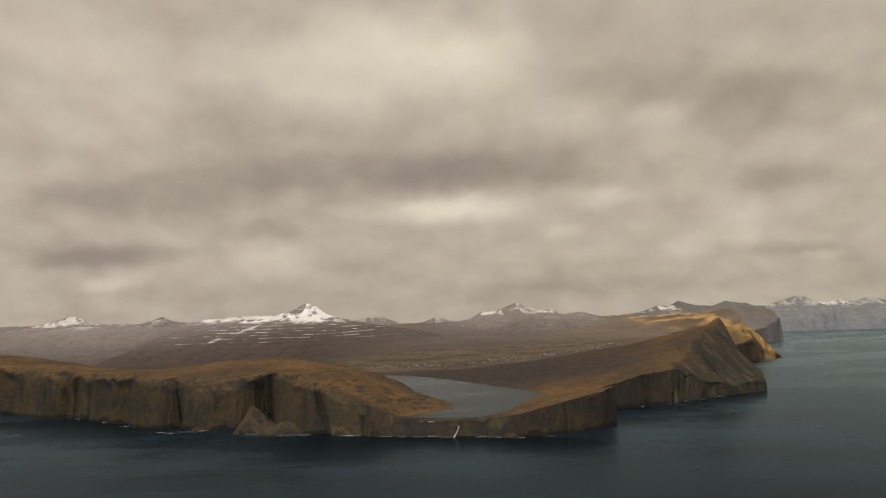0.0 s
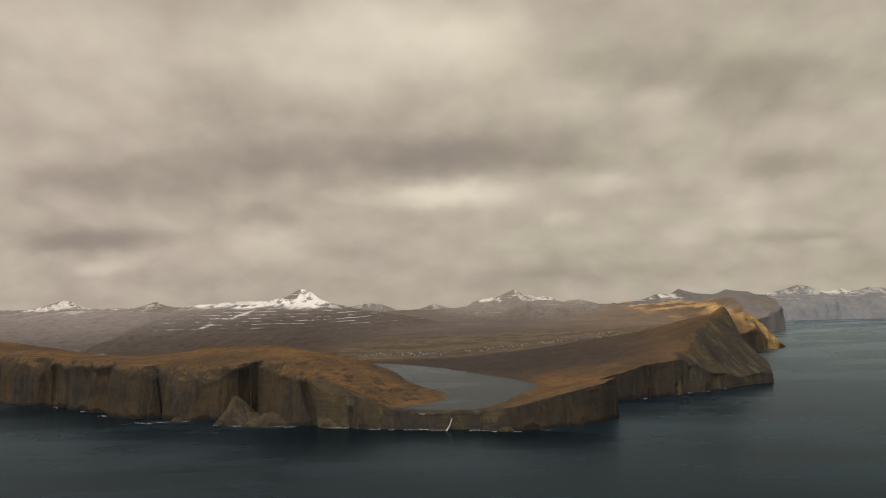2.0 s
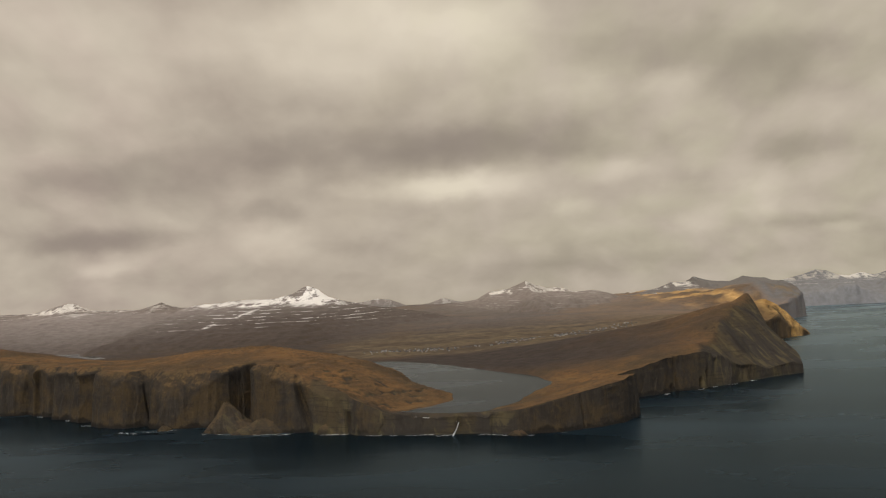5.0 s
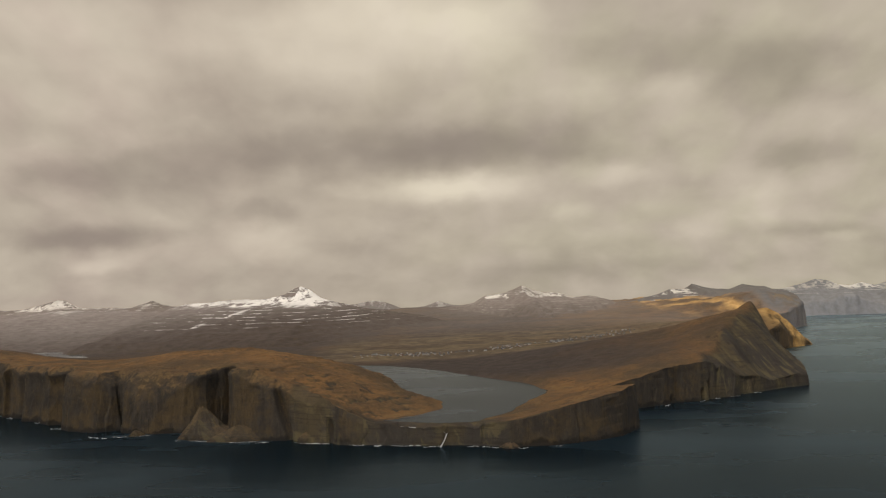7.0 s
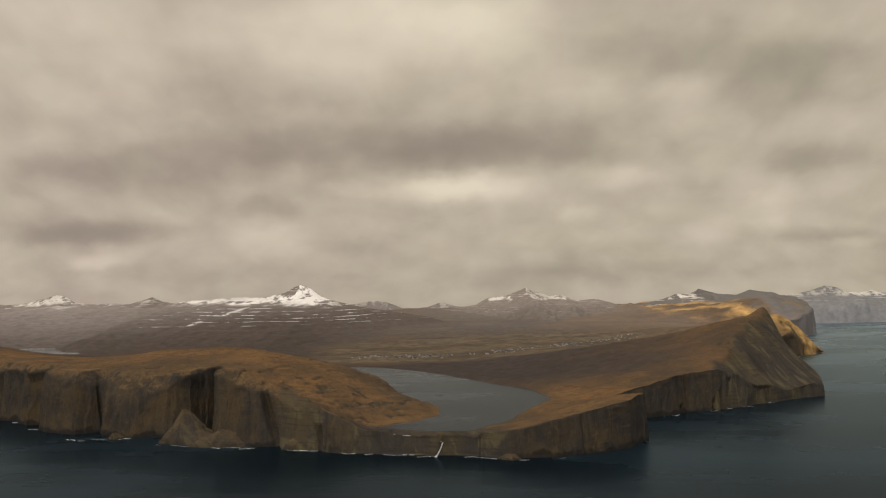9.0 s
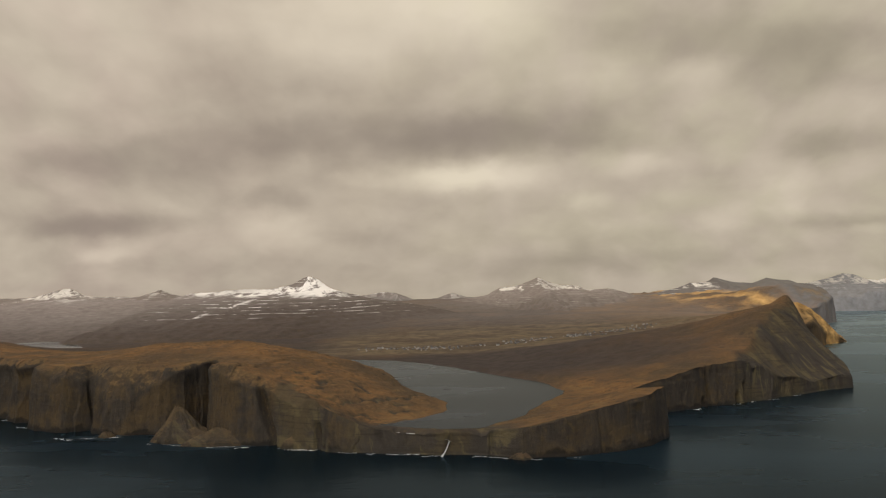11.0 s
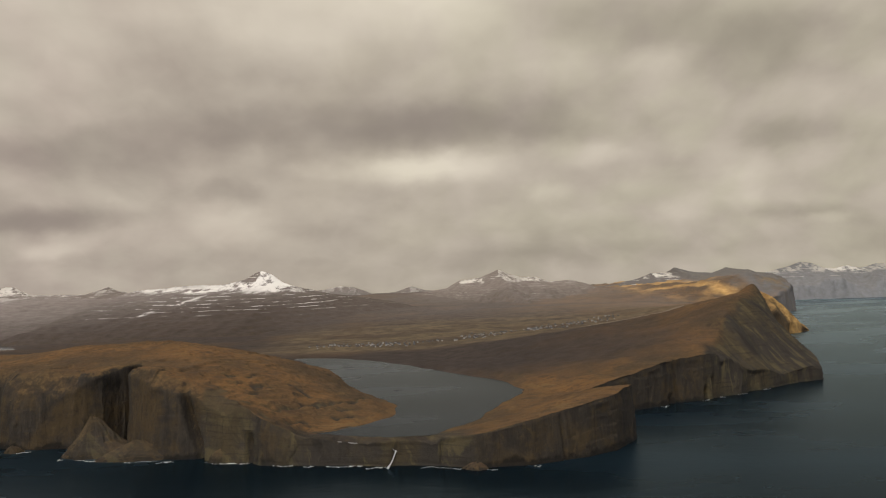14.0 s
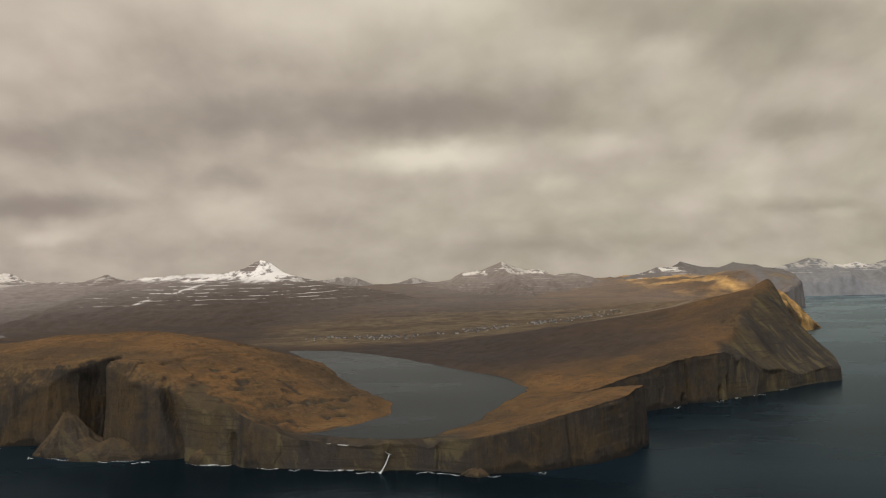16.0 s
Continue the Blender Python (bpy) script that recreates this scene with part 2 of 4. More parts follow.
SEA = water_material("dark_open_sea", (0.0038, 0.0090, 0.0130), (0.65, 0.81, 0.905), 0.22, 0.07, 0.40, 0.68)
LAKE = water_material("grey_lake_water", (0.022, 0.024, 0.025), (0.82, 0.90, 0.94), 0.20, 0.12, 0.05, 0.50)
FAR_WATER = water_material("pale_still_water", (0.05, 0.055, 0.06), (0.9, 0.95, 1.0), 0.12, 0.1, 0.05, 0.5)


def plain_material(name, colour, rough=0.8, grain=0.25, scale=0.6):
    m, t, bsdf = material(name)
    n = Nodes(t)
    g = n.noise(n.scaled(1, 1, 1), scale, 4, 0.65)
    n.link(n.mix(g, tuple(c * (1 - grain) for c in colour), tuple(min(1, c * (1 + grain)) for c in colour)), bsdf.inputs["Base Color"])
    bsdf.inputs["Roughness"].default_value = rough
    return m


# banks of the overcast: x, z, half width, half height (metres), how much lighter or darker
BRIGHT_BANKS = [(-446, 1482, 460, 145, 0.75), (42, 1491, 351, 115, 0.55), (260, 1428, 248, 120, 0.50), (-592, 1311, 342, 75, 0.30), (-1902, 1453, 379, 217, 0.30), (-1404, 1462, 352, 117, 0.20), (-17, 776, 247, 57, 0.95),
               (279, 797, 246, 62, 0.70), (-508, 797, 164, 39, 0.30), (1060, 820, 197, 45, 0.38), (794, 647, 154, 46, 0.42), (1203, 1217, 206, 67, 0.35), (729, 1250, 262, 88, 0.20), (1592, 585, 172, 98, 0.40),
               (1940, 669, 240, 107, 0.40), (1578, 916, 192, 93, 0.20), (-2096, 403, 173, 48, 0.55), (-1060, 539, 276, 118, 0.30), (2444, 457, 137, 34, 0.40)]
DARK_BANKS = [(-2069, 883, 350, 81, -0.45), (-1399, 947, 503, 105, -0.50), (-1526, 799, 196, 85, -0.35), (-477, 978, 625, 103, -0.60), (242, 987, 564, 97, -0.60), (708, 1001, 343, 102, -0.30), (-2130, 569, 449, 60, -0.80),
               (-2370, 657, 302, 61, -0.25), (-1030, 699, 201, 65, -0.50), (-703, 807, 229, 62, -0.35), (-996, 1209, 409, 113, -0.20), (1040, 1391, 252, 122, -0.30), (1685, 1251, 498, 133, -0.50), (1010, 1287, 144, 65, -0.20),
               (2092, 904, 322, 67, -0.35), (2275, 514, 275, 41, -0.25), (791, 315, 548, 86, -0.20), (-612, 509, 206, 86, -0.20), (1397, 784, 199, 51, -0.20)]


def cloud_material():
    """An overcast sky of broad soft banks."""
    m, t, bsdf = material("overcast_cloud")
    n = Nodes(t)
    t.nodes.remove(bsdf)
    wx = n.math("MULTIPLY", n.math("SUBTRACT", n.noise(n.scaled(0.0028, 0.0, 0.0048), 1.0, 4, 0.5), 0.5), 230.0)
    wz = n.math("MULTIPLY", n.math("SUBTRACT", n.noise(n.scaled(0.0033, 0.0, 0.0054), 1.0, 4, 0.5), 0.5), 110.0)
    x = n.math("ADD", n.axis(n.pos.outputs["Position"], 0), wx)
    z = n.math("ADD", n.axis(n.pos.outputs["Position"], 2), wz)
    total = 0.0
    for cx, cz, a, b, gain in BRIGHT_BANKS + DARK_BANKS:
        u = n.math("POWER", n.math("ABSOLUTE", n.math("DIVIDE", n.math("SUBTRACT", x, cx), a)), 2.0)
        w = n.math("POWER", n.math("ABSOLUTE", n.math("DIVIDE", n.math("SUBTRACT", z, cz), b)), 2.0)
        bank = n.math("MULTIPLY", n.math("EXPONENT", n.math("MULTIPLY", n.math("POWER", n.math("ADD", u, w), 1.35), -0.75)), gain)
        total = n.math("ADD", total, bank)
    broad = n.noise(n.scaled(0.0010, 0.0, 0.0024), 1.0, 4, 0.5, 0.3)
    puffs = n.noise(n.scaled(0.0042, 0.0, 0.0072), 1.0, 3, 0.5, 0.2)
    v = n.math("ADD", n.math("MULTIPLY", total, 0.33), n.math("MULTIPLY", n.math("SUBTRACT", broad, 0.5), 0.16))
    v = n.math("ADD", v, n.math("MULTIPLY", n.math("SUBTRACT", puffs, 0.5), 0.21))
    spot = t.nodes.new("ShaderNodeCombineXYZ")
    n.link(n.math("MULTIPLY", x, 0.0030), spot.inputs[0])
    n.link(n.math("MULTIPLY", z, 0.0062), spot.inputs[1])
    lumps = t.nodes.new("ShaderNodeTexVoronoi")
    lumps.voronoi_dimensions, lumps.feature = "2D", "SMOOTH_F1"
    lumps.inputs["Scale"].default_value, lumps.inputs["Smoothness"].default_value = 1.0, 0.55
    n.link(spot.outputs[0], lumps.inputs["Vector"])
    v = n.math("ADD", v, n.math("MULTIPLY", n.math("SUBTRACT", 0.42, lumps.outputs["Distance"]), 0.125))
    v = n.math("ADD", v, n.step(z, 620, 260, 0.535, 0.475))
    ramp = t.nodes.new("ShaderNodeValToRGB")
    n.link(v, ramp.inputs[0])
    ramp.color_ramp.interpolation = "B_SPLINE"
    ends = ramp.color_ramp.elements
    ends[0].position, ends[0].color = 0.22, (0.275, 0.232, 0.190, 1)
    ends[1].position, ends[1].color = 0.86, (0.74, 0.66, 0.52, 1)
    e1 = ends.new(0.5)
    e1.color = (0.450, 0.388, 0.305, 1)
    e = t.nodes.new("ShaderNodeEmission")
    tone = n.mix(n.step(n.axis(n.pos.outputs["Position"], 0), -2300, 1600), (1.03, 0.985, 1.01), (0.99, 1.0, 0.95))
    tone = n.mix(n.step(n.noise(n.scaled(0.0021, 0.0, 0.0034), 1.0, 3, 0.5), 0.35, 0.65), tone, (1.005, 0.985, 0.99))
    tint = t.nodes.new("ShaderNodeMix")
    tint.data_type, tint.blend_type = "RGBA", "MULTIPLY"
    tint.inputs[0].default_value = 1.0
    n.link(ramp.outputs[0], tint.inputs[6])
    n.link(tone, tint.inputs[7])
    n.link(tint.outputs[2], e.inputs["Color"])
    n.link(e.outputs[0], t.nodes["Material Output"].inputs["Surface"])
    return m


# ---- mesh helpers ----
def mesh_object(name, verts, faces, mat, parent=None, smooth_faces=True):
    me = bpy.data.meshes.new(name)
    me.from_pydata([tuple(v) for v in verts], [], faces)
    me.materials.append(mat)
    me.polygons.foreach_set("use_smooth", [smooth_faces] * len(me.polygons))
    me.update()
    ob = new(name, me)
    if parent is not None:
        ob.parent = parent
    return ob


def set_attribute(ob, name, values):
    a = ob.data.attributes.new(name, "FLOAT", "POINT")
    a.data.foreach_set("value", np.asarray(values, np.float32))


def signed_distance(x, y, poly):
    """Distance to a closed outline, positive inside."""
    x, y = np.asarray(x, float), np.asarray(y, float)
    best = np.full(x.shape, 1e18)
    inside = np.zeros(x.shape, bool)
    for (ax, ay), (bx, by) in zip(poly, np.roll(poly, -1, 0)):
        dx, dy = bx - ax, by - ay
        u = np.clip(((x - ax) * dx + (y - ay) * dy) / (dx * dx + dy * dy + 1e-9), 0, 1)
        best = np.minimum(best, (x - ax - u * dx) ** 2 + (y - ay - u * dy) ** 2)
        cross = (ay > y) != (by > y)
        inside ^= cross & (x < dx * (y - ay) / (dy if dy else 1e-9) + ax)
    return np.sqrt(best) * np.where(inside, 1, -1)


# ---- the plan: shore lines (x, y) ----
SHORE_WEST = [(-2900, 2500), (-1900, 1980), (-1200, 1740), (-904, 1612), (-832, 1562), (-772, 1524), (-728, 1520), (-712, 1496), (-668, 1484), (-652, 1456), (-613, 1432), (-588, 1402), (-557, 1401), (-543, 1364), (-528, 1350),
              (-479, 1330), (-458, 1340), (-446, 1350), (-435, 1328), (-415, 1316), (-390, 1311), (-360, 1309), (-342, 1303), (-331, 1304), (-312, 1313), (-298, 1336), (-286, 1350), (-281, 1346), (-279, 1318),
              (-278, 1290), (-268, 1262), (-240, 1241), (-207, 1231), (-190, 1230), (-178, 1227), (-168, 1220), (-149, 1209), (-118, 1204), (-109, 1193), (-61, 1184), (-29, 1180)]
SHORE_EAST = [(17, 1168), (40, 1170), (82, 1158), (102, 1148), (123, 1152), (155, 1154), (212, 1177), (248, 1203), (268, 1234), (282, 1254),
              (266, 1268), (238, 1274), (208, 1284), (200, 1296), (212, 1314), (264, 1382), (334, 1425), (374, 1447), (400, 1466), (438, 1482),
              (487, 1512), (532, 1541), (611, 1598), (684, 1637), (692, 1660), (710, 1720), (728, 1770)]
# clefts in the cliffs: x, y, depth, half width, slant (metres per metre of height), height to which it reaches
CLEFTS = [(-555, 1400, 7, 3.5, 0.02, 999), (-700, 1497, 8, 7, 0.0, 999), (-800, 1545, 9, 10, 0.0, 999), (-446, 1350, 5, 2.6, -0.06, 999), (-178, 1227, 12, 4.2, -0.28, 999), (-122, 1205, 7, 4.5, 0, 26),
          (-668, 1484, 6, 5, 0.0, 999), (-728, 1520, 8, 6, 0.0, 999), (395, 1463, 13, 3, 0, 999), (442, 1485, 15, 4, 0, 13), (458, 1494, 12, 2.5, 0, 26), (386, 1455, 10, 5, 0, 9), (25, 1169, 4, 4, 0, 999), (68, 1161, 3, 2, 0, 999), (188, 1168, 3, 2.2, 0, 999)]
SHORE_FAR = [(720, 1900), (760, 2120), (900, 2330), (1010, 2450), (1092, 2525), (1128, 2560), (1120, 2640), (1060, 2800), (1150, 3080), (1370, 3360), (1500, 3468), (1560, 3530),
             (1610, 3800), (1760, 4250), (1950, 4600), (2000, 4890), (-2900, 4890)]
COAST = np.array(SHORE_WEST + SHORE_EAST + SHORE_FAR, float)
LAKE_LEVEL = 25.0
LAKE_SHORE = np.array([(-62, 1214), (-36, 1229), (-10, 1256), (18, 1294), (20, 1345), (10, 1405), (-32, 1492), (-106, 1705), (-225, 2000), (-150, 1985), (-95, 1962),
                       (6, 1834), (47, 1760), (100, 1672), (149, 1600), (172, 1543), (182, 1490), (190, 1452), (143, 1350), (116, 1268), (88, 1226), (63, 1184), (42, 1178), (18, 1182), (-3, 1186), (-48, 1204)], float)


def ragged(shore, rounds, swing, seed):
    """A shore line with its corners worn round and small bays."""
    for _ in range(rounds):
        after = np.roll(shore, -1, 0)
        shore = np.stack([0.78 * shore + 0.22 * after, 0.22 * shore + 0.78 * after], 1).reshape(-1, 2)
    d = np.roll(shore, -1, 0) - np.roll(shore, 1, 0)
    out = np.stack([d[:, 1], -d[:, 0]], 1) / (np.linalg.norm(d, axis=1)[:, None] + 1e-9)
    return shore + out * (swing * fbm(shore[:, 0] / 22, shore[:, 1] / 22, 3, seed))[:, None]


LAKE_SHORE = ragged(LAKE_SHORE, 2, 4.0, 7)
FAR_LAKE = np.array([(-1900, 2660), (-1560, 2540), (-1300, 2470), (-1120, 2430), (-1000, 2452), (-1090, 2590), (-1230, 2750), (-1400, 2840), (-1900, 2860)], float)

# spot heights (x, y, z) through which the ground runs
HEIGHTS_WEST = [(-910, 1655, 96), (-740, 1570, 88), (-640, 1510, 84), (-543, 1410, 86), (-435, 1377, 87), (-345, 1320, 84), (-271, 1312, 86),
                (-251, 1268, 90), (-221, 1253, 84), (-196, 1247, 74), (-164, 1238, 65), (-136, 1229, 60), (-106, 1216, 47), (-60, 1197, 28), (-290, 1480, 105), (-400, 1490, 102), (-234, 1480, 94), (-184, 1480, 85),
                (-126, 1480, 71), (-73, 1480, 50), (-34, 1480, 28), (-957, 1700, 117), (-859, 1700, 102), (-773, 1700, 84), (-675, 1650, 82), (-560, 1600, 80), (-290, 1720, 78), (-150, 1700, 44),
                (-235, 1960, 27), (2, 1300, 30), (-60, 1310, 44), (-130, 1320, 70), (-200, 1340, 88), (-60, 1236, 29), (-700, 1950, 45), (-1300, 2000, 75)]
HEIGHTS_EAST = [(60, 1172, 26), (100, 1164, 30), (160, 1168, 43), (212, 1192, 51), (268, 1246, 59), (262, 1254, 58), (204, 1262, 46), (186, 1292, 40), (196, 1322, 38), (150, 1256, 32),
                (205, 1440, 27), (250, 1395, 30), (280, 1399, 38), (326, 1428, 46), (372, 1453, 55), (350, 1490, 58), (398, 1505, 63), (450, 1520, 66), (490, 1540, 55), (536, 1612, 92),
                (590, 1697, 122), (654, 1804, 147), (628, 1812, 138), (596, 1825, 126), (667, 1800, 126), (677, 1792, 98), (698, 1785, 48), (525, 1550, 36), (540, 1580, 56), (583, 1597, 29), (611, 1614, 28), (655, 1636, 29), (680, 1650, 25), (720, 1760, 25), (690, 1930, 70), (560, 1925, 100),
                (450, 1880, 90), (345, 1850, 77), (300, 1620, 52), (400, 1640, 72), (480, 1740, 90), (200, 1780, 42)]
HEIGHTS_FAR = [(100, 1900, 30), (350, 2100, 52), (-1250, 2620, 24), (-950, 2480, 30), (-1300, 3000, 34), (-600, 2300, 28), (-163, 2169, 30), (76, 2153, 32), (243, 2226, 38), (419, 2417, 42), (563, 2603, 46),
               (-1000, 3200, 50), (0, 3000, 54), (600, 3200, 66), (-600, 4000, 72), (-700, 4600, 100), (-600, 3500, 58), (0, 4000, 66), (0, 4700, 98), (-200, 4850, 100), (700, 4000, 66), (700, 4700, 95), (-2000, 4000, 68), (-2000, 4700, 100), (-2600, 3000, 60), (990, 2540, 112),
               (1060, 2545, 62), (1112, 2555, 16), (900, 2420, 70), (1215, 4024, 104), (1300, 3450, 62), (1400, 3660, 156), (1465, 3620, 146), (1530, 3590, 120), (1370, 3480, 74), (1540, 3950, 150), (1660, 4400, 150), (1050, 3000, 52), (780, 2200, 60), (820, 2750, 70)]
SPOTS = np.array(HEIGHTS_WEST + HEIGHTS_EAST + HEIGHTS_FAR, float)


# low rock steps breaking through the turf west of the lake
SCARPS = [[(-85, 1281), (-63, 1292), (-40, 1309), (-30, 1333), (-21, 1385)], [(-117, 1246), (-105, 1243), (-94, 1261), (-82, 1285)], [(-125, 1214), (-118, 1218), (-108, 1212)], [(-104, 1327), (-92, 1321), (-79, 1313)],
          [(-137, 1266), (-131, 1284), (-121, 1299)], [(-60, 1219), (-43, 1230), (-25, 1243)], [(-88, 1222), (-78, 1232), (-67, 1239)], [(-39, 1290), (-22, 1297)], [(-44, 1269), (-28, 1281)], [(-165, 1300), (-150, 1306), (-128, 1330)]]


def line_distance(x, y, line):
    r = np.full(np.shape(x), 1e9)
    for (ax, ay), (bx, by) in zip(line[:-1], line[1:]):
        u = np.clip(((x - ax) * (bx - ax) + (y - ay) * (by - ay)) / ((bx - ax) ** 2 + (by - ay) ** 2), 0, 1)
        r = np.minimum(r, np.hypot(x - ax - u * (bx - ax), y - ay - u * (by - ay)))
    return r


def scarp_share(x, y):
    """How near a point is to one of the rock steps, 0 to 1."""
    wob = 5 * fbm(x / 15, y / 15, 3, 19)
    r = np.min([line_distance(x + wob, y - wob, line) for line in SCARPS], axis=0)
    return np.exp(-(r / 2.5) ** 2) * smooth(-1.1, -0.3, fbm(x / 9, y / 9, 3, 20))


# crest between the grass and the seaward face of the far point
RIDGE = [(448, 1516), (513, 1600), (576, 1700), (612, 1764), (656, 1806)]


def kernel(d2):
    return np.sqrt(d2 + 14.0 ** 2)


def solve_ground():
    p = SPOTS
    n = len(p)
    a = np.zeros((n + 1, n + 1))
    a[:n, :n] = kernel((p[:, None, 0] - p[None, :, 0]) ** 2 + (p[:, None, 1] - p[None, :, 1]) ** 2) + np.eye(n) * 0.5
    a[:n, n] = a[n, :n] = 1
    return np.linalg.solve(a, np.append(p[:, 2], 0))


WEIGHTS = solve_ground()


def bare_cover(x, y):
    """Scree and rock on the seaward face of the far point."""
    line = (x - 462) * (1804 - 1520) - (y - 1520) * (658 - 462)
    f = smooth(-1500, 1800, line + 1500 * fbm(x / 25, y / 25, 3, 71)) * smooth(400, 460, x) * smooth(1830, 1780, y)
    f = np.maximum(f, smooth(1370, 1420, x) * smooth(3400, 3500, y))
    rim = smooth(-110, -70, x) * smooth(120, 80, x) * smooth(1212, 1196, y + 0.15 * x + 8 * fbm(x / 14, y / 14, 3, 73))
    f = np.maximum(f, 0.95 * rim)
    edge = 1262 - 0.95 * (x + 172)
    f = np.maximum(f, 0.9 * smooth(-182, -174, x) * smooth(-50, -80, x) * smooth(6, -6, y - edge + 14 * fbm(x / 16, y / 16, 3, 75)))
    return np.clip(np.maximum(f, np.minimum(1.0, 1.7 * scarp_share(x, y))), 0, 1)


def ground_height(x, y):
    """The height of the land, with its shore on the lakes and a rough surface."""
    x, y = np.asarray(x, float), np.asarray(y, float)
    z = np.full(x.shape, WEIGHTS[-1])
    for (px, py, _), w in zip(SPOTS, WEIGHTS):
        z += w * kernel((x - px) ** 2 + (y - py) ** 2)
    far = smooth(1700, 2600, y)
    rocky = smooth(850, 1000, x) * smooth(2380, 2480, y)
    z += rocky * (9 * (0.3 - np.abs(fbm(x / 55, y / 110, 4, 87))) + 3 * fbm(x / 18, y / 25, 3, 89))
    z += (1 - far) * (fbm(x / 70, y / 70, 4, 3) * 2.2 + fbm(x / 14, y / 14, 3, 8) * 0.7) + far * fbm(x / 340, y / 340, 4, 5) * 4
    # gullies down the seaward face of the point
    across = x * 0.62 + y * 0.78
    face = bare_cover(x, y) * smooth(420, 500, x) * smooth(1900, 1830, y)
    face = face * smooth(24, 62, z)
    z += face * (8.0 * (0.35 - np.abs(fbm((across + 14 * fbm(x / 60, y / 60, 2, 93)) / 24, (y - x) / 260, 3, 91))) + 2.6 * fbm(across / 8, (y - x) / 90, 2, 95))
    r = line_distance(x, y, RIDGE)
    z += 7.0 * np.exp(-r / 13.0) * (1 - 0.7 * smooth(1730, 1800, y))
    # layered ledges on the seaward face of the point
    w = z / 9.0 + 0.6 * fbm(x / 40, y / 40, 3, 97)
    z += face * 9.0 * 0.22 * (np.floor(w) + smooth(0.3, 0.7, w - np.floor(w)) - w)
    # low broken scarps on the slope west of the lake
    w = z / 13.0 + 0.9 * fbm(x / 60, y / 42, 4, 18)
    broken = smooth(-300, -220, x) * smooth(1600, 1480, y) * smooth(20, -25, x) * smooth(-0.25, 0.15, fbm(x / 60, y / 40, 3, 17)) * smooth(28, 38, z)
    z += 13.0 * 0.22 * broken * (np.floor(w) + smooth(0.46, 0.54, w - np.floor(w)) - w)
    z -= 3.2 * scarp_share(x, y)
    # basalt benches, broken and uneven
    bench = 8.0
    w = z / bench + 1.3 * fbm(x / 70, y / 50, 4, 11)
    some = smooth(-0.35, 0.35, fbm(x / 75, y / 50, 3, 15)) * smooth(120, 0, x) * smooth(1750, 1600, y)
    z = z + bench * 0.24 * some * (np.floor(w) + smooth(0.44, 0.56, w - np.floor(w)) - w) * smooth(27, 36, z)
    for shore, level in ((LAKE_SHORE, LAKE_LEVEL), (FAR_LAKE, 25.0)):
        d = signed_distance(x, y, shore)
        rise = level + 0.7 + np.clip(-d, 0, 60) * 0.05
        z = np.where(d > 0, np.minimum(z, level - 0.3 - 0.15 * d), np.where(d > -26, rise + (np.maximum(z, rise) - rise) * smooth(0, 26, -d), np.maximum(z, np.where(d > -200, level + 2.0, -99))))
    d = signed_distance(x, y, LAKE_SHORE)
    sill = 25.9 + 2.0 * fbm(x / 11, y / 11, 3, 99) * smooth(10, 22, np.abs(x - 24)) - 0.5 * np.clip(-d - 5, 0, 40) + 1.1 * np.clip(np.abs(x - 14) - 46, 0, 200)
    z = np.where((d < 0) & (y < 1240), np.minimum(z, sill), z)
    return np.maximum(z, 2.0)


def heath_cover(x, y):
    dark = smooth(1490, 1740, y + 0.25 * x) * smooth(2650, 1900, y * 0.2 + x + 1400)
    inland = smooth(1640, 2000, y)
    c = np.maximum(dark * smooth(740, 330, x - 0.3 * (y - 1700)), inland * smooth(500, 0, x - 300) * 0.9)
    return np.clip(c + 0.35 * fbm(x / 160, y / 160, 3, 21) * inland, 0, 1)


def field_cover(x, y):
    f = smooth(2020, 2120, y + 0.0 * x) * smooth(3100, 2500, y - 0.3 * x) * smooth(-420, -200, x) * smooth(1000, 800, x)
    return np.clip(f * (0.75 + 0.5 * fbm(x / 90, y / 45, 3, 31)), 0, 1)


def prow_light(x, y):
    """Painted sunlight: the lit, paler patch on the prow of the far cape."""
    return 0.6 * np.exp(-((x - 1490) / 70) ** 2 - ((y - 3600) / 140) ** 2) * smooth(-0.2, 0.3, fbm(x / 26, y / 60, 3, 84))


def sun_cover(x, y):
    """Painted sunlight: golden ground colour on the far slopes and the cape."""
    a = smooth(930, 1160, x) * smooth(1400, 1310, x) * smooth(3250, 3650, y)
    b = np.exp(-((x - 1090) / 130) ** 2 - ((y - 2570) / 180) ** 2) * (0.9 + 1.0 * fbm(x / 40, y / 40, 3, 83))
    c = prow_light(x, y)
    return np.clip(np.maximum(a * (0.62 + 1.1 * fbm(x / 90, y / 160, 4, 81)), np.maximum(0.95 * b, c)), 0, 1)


def haze_cover(x, y, z):
    """Painted haze: more of it higher up, further off and along the misty western range."""
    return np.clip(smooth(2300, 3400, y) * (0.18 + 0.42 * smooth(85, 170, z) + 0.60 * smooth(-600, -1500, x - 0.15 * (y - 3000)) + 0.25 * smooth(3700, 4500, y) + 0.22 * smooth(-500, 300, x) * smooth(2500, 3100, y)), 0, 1)


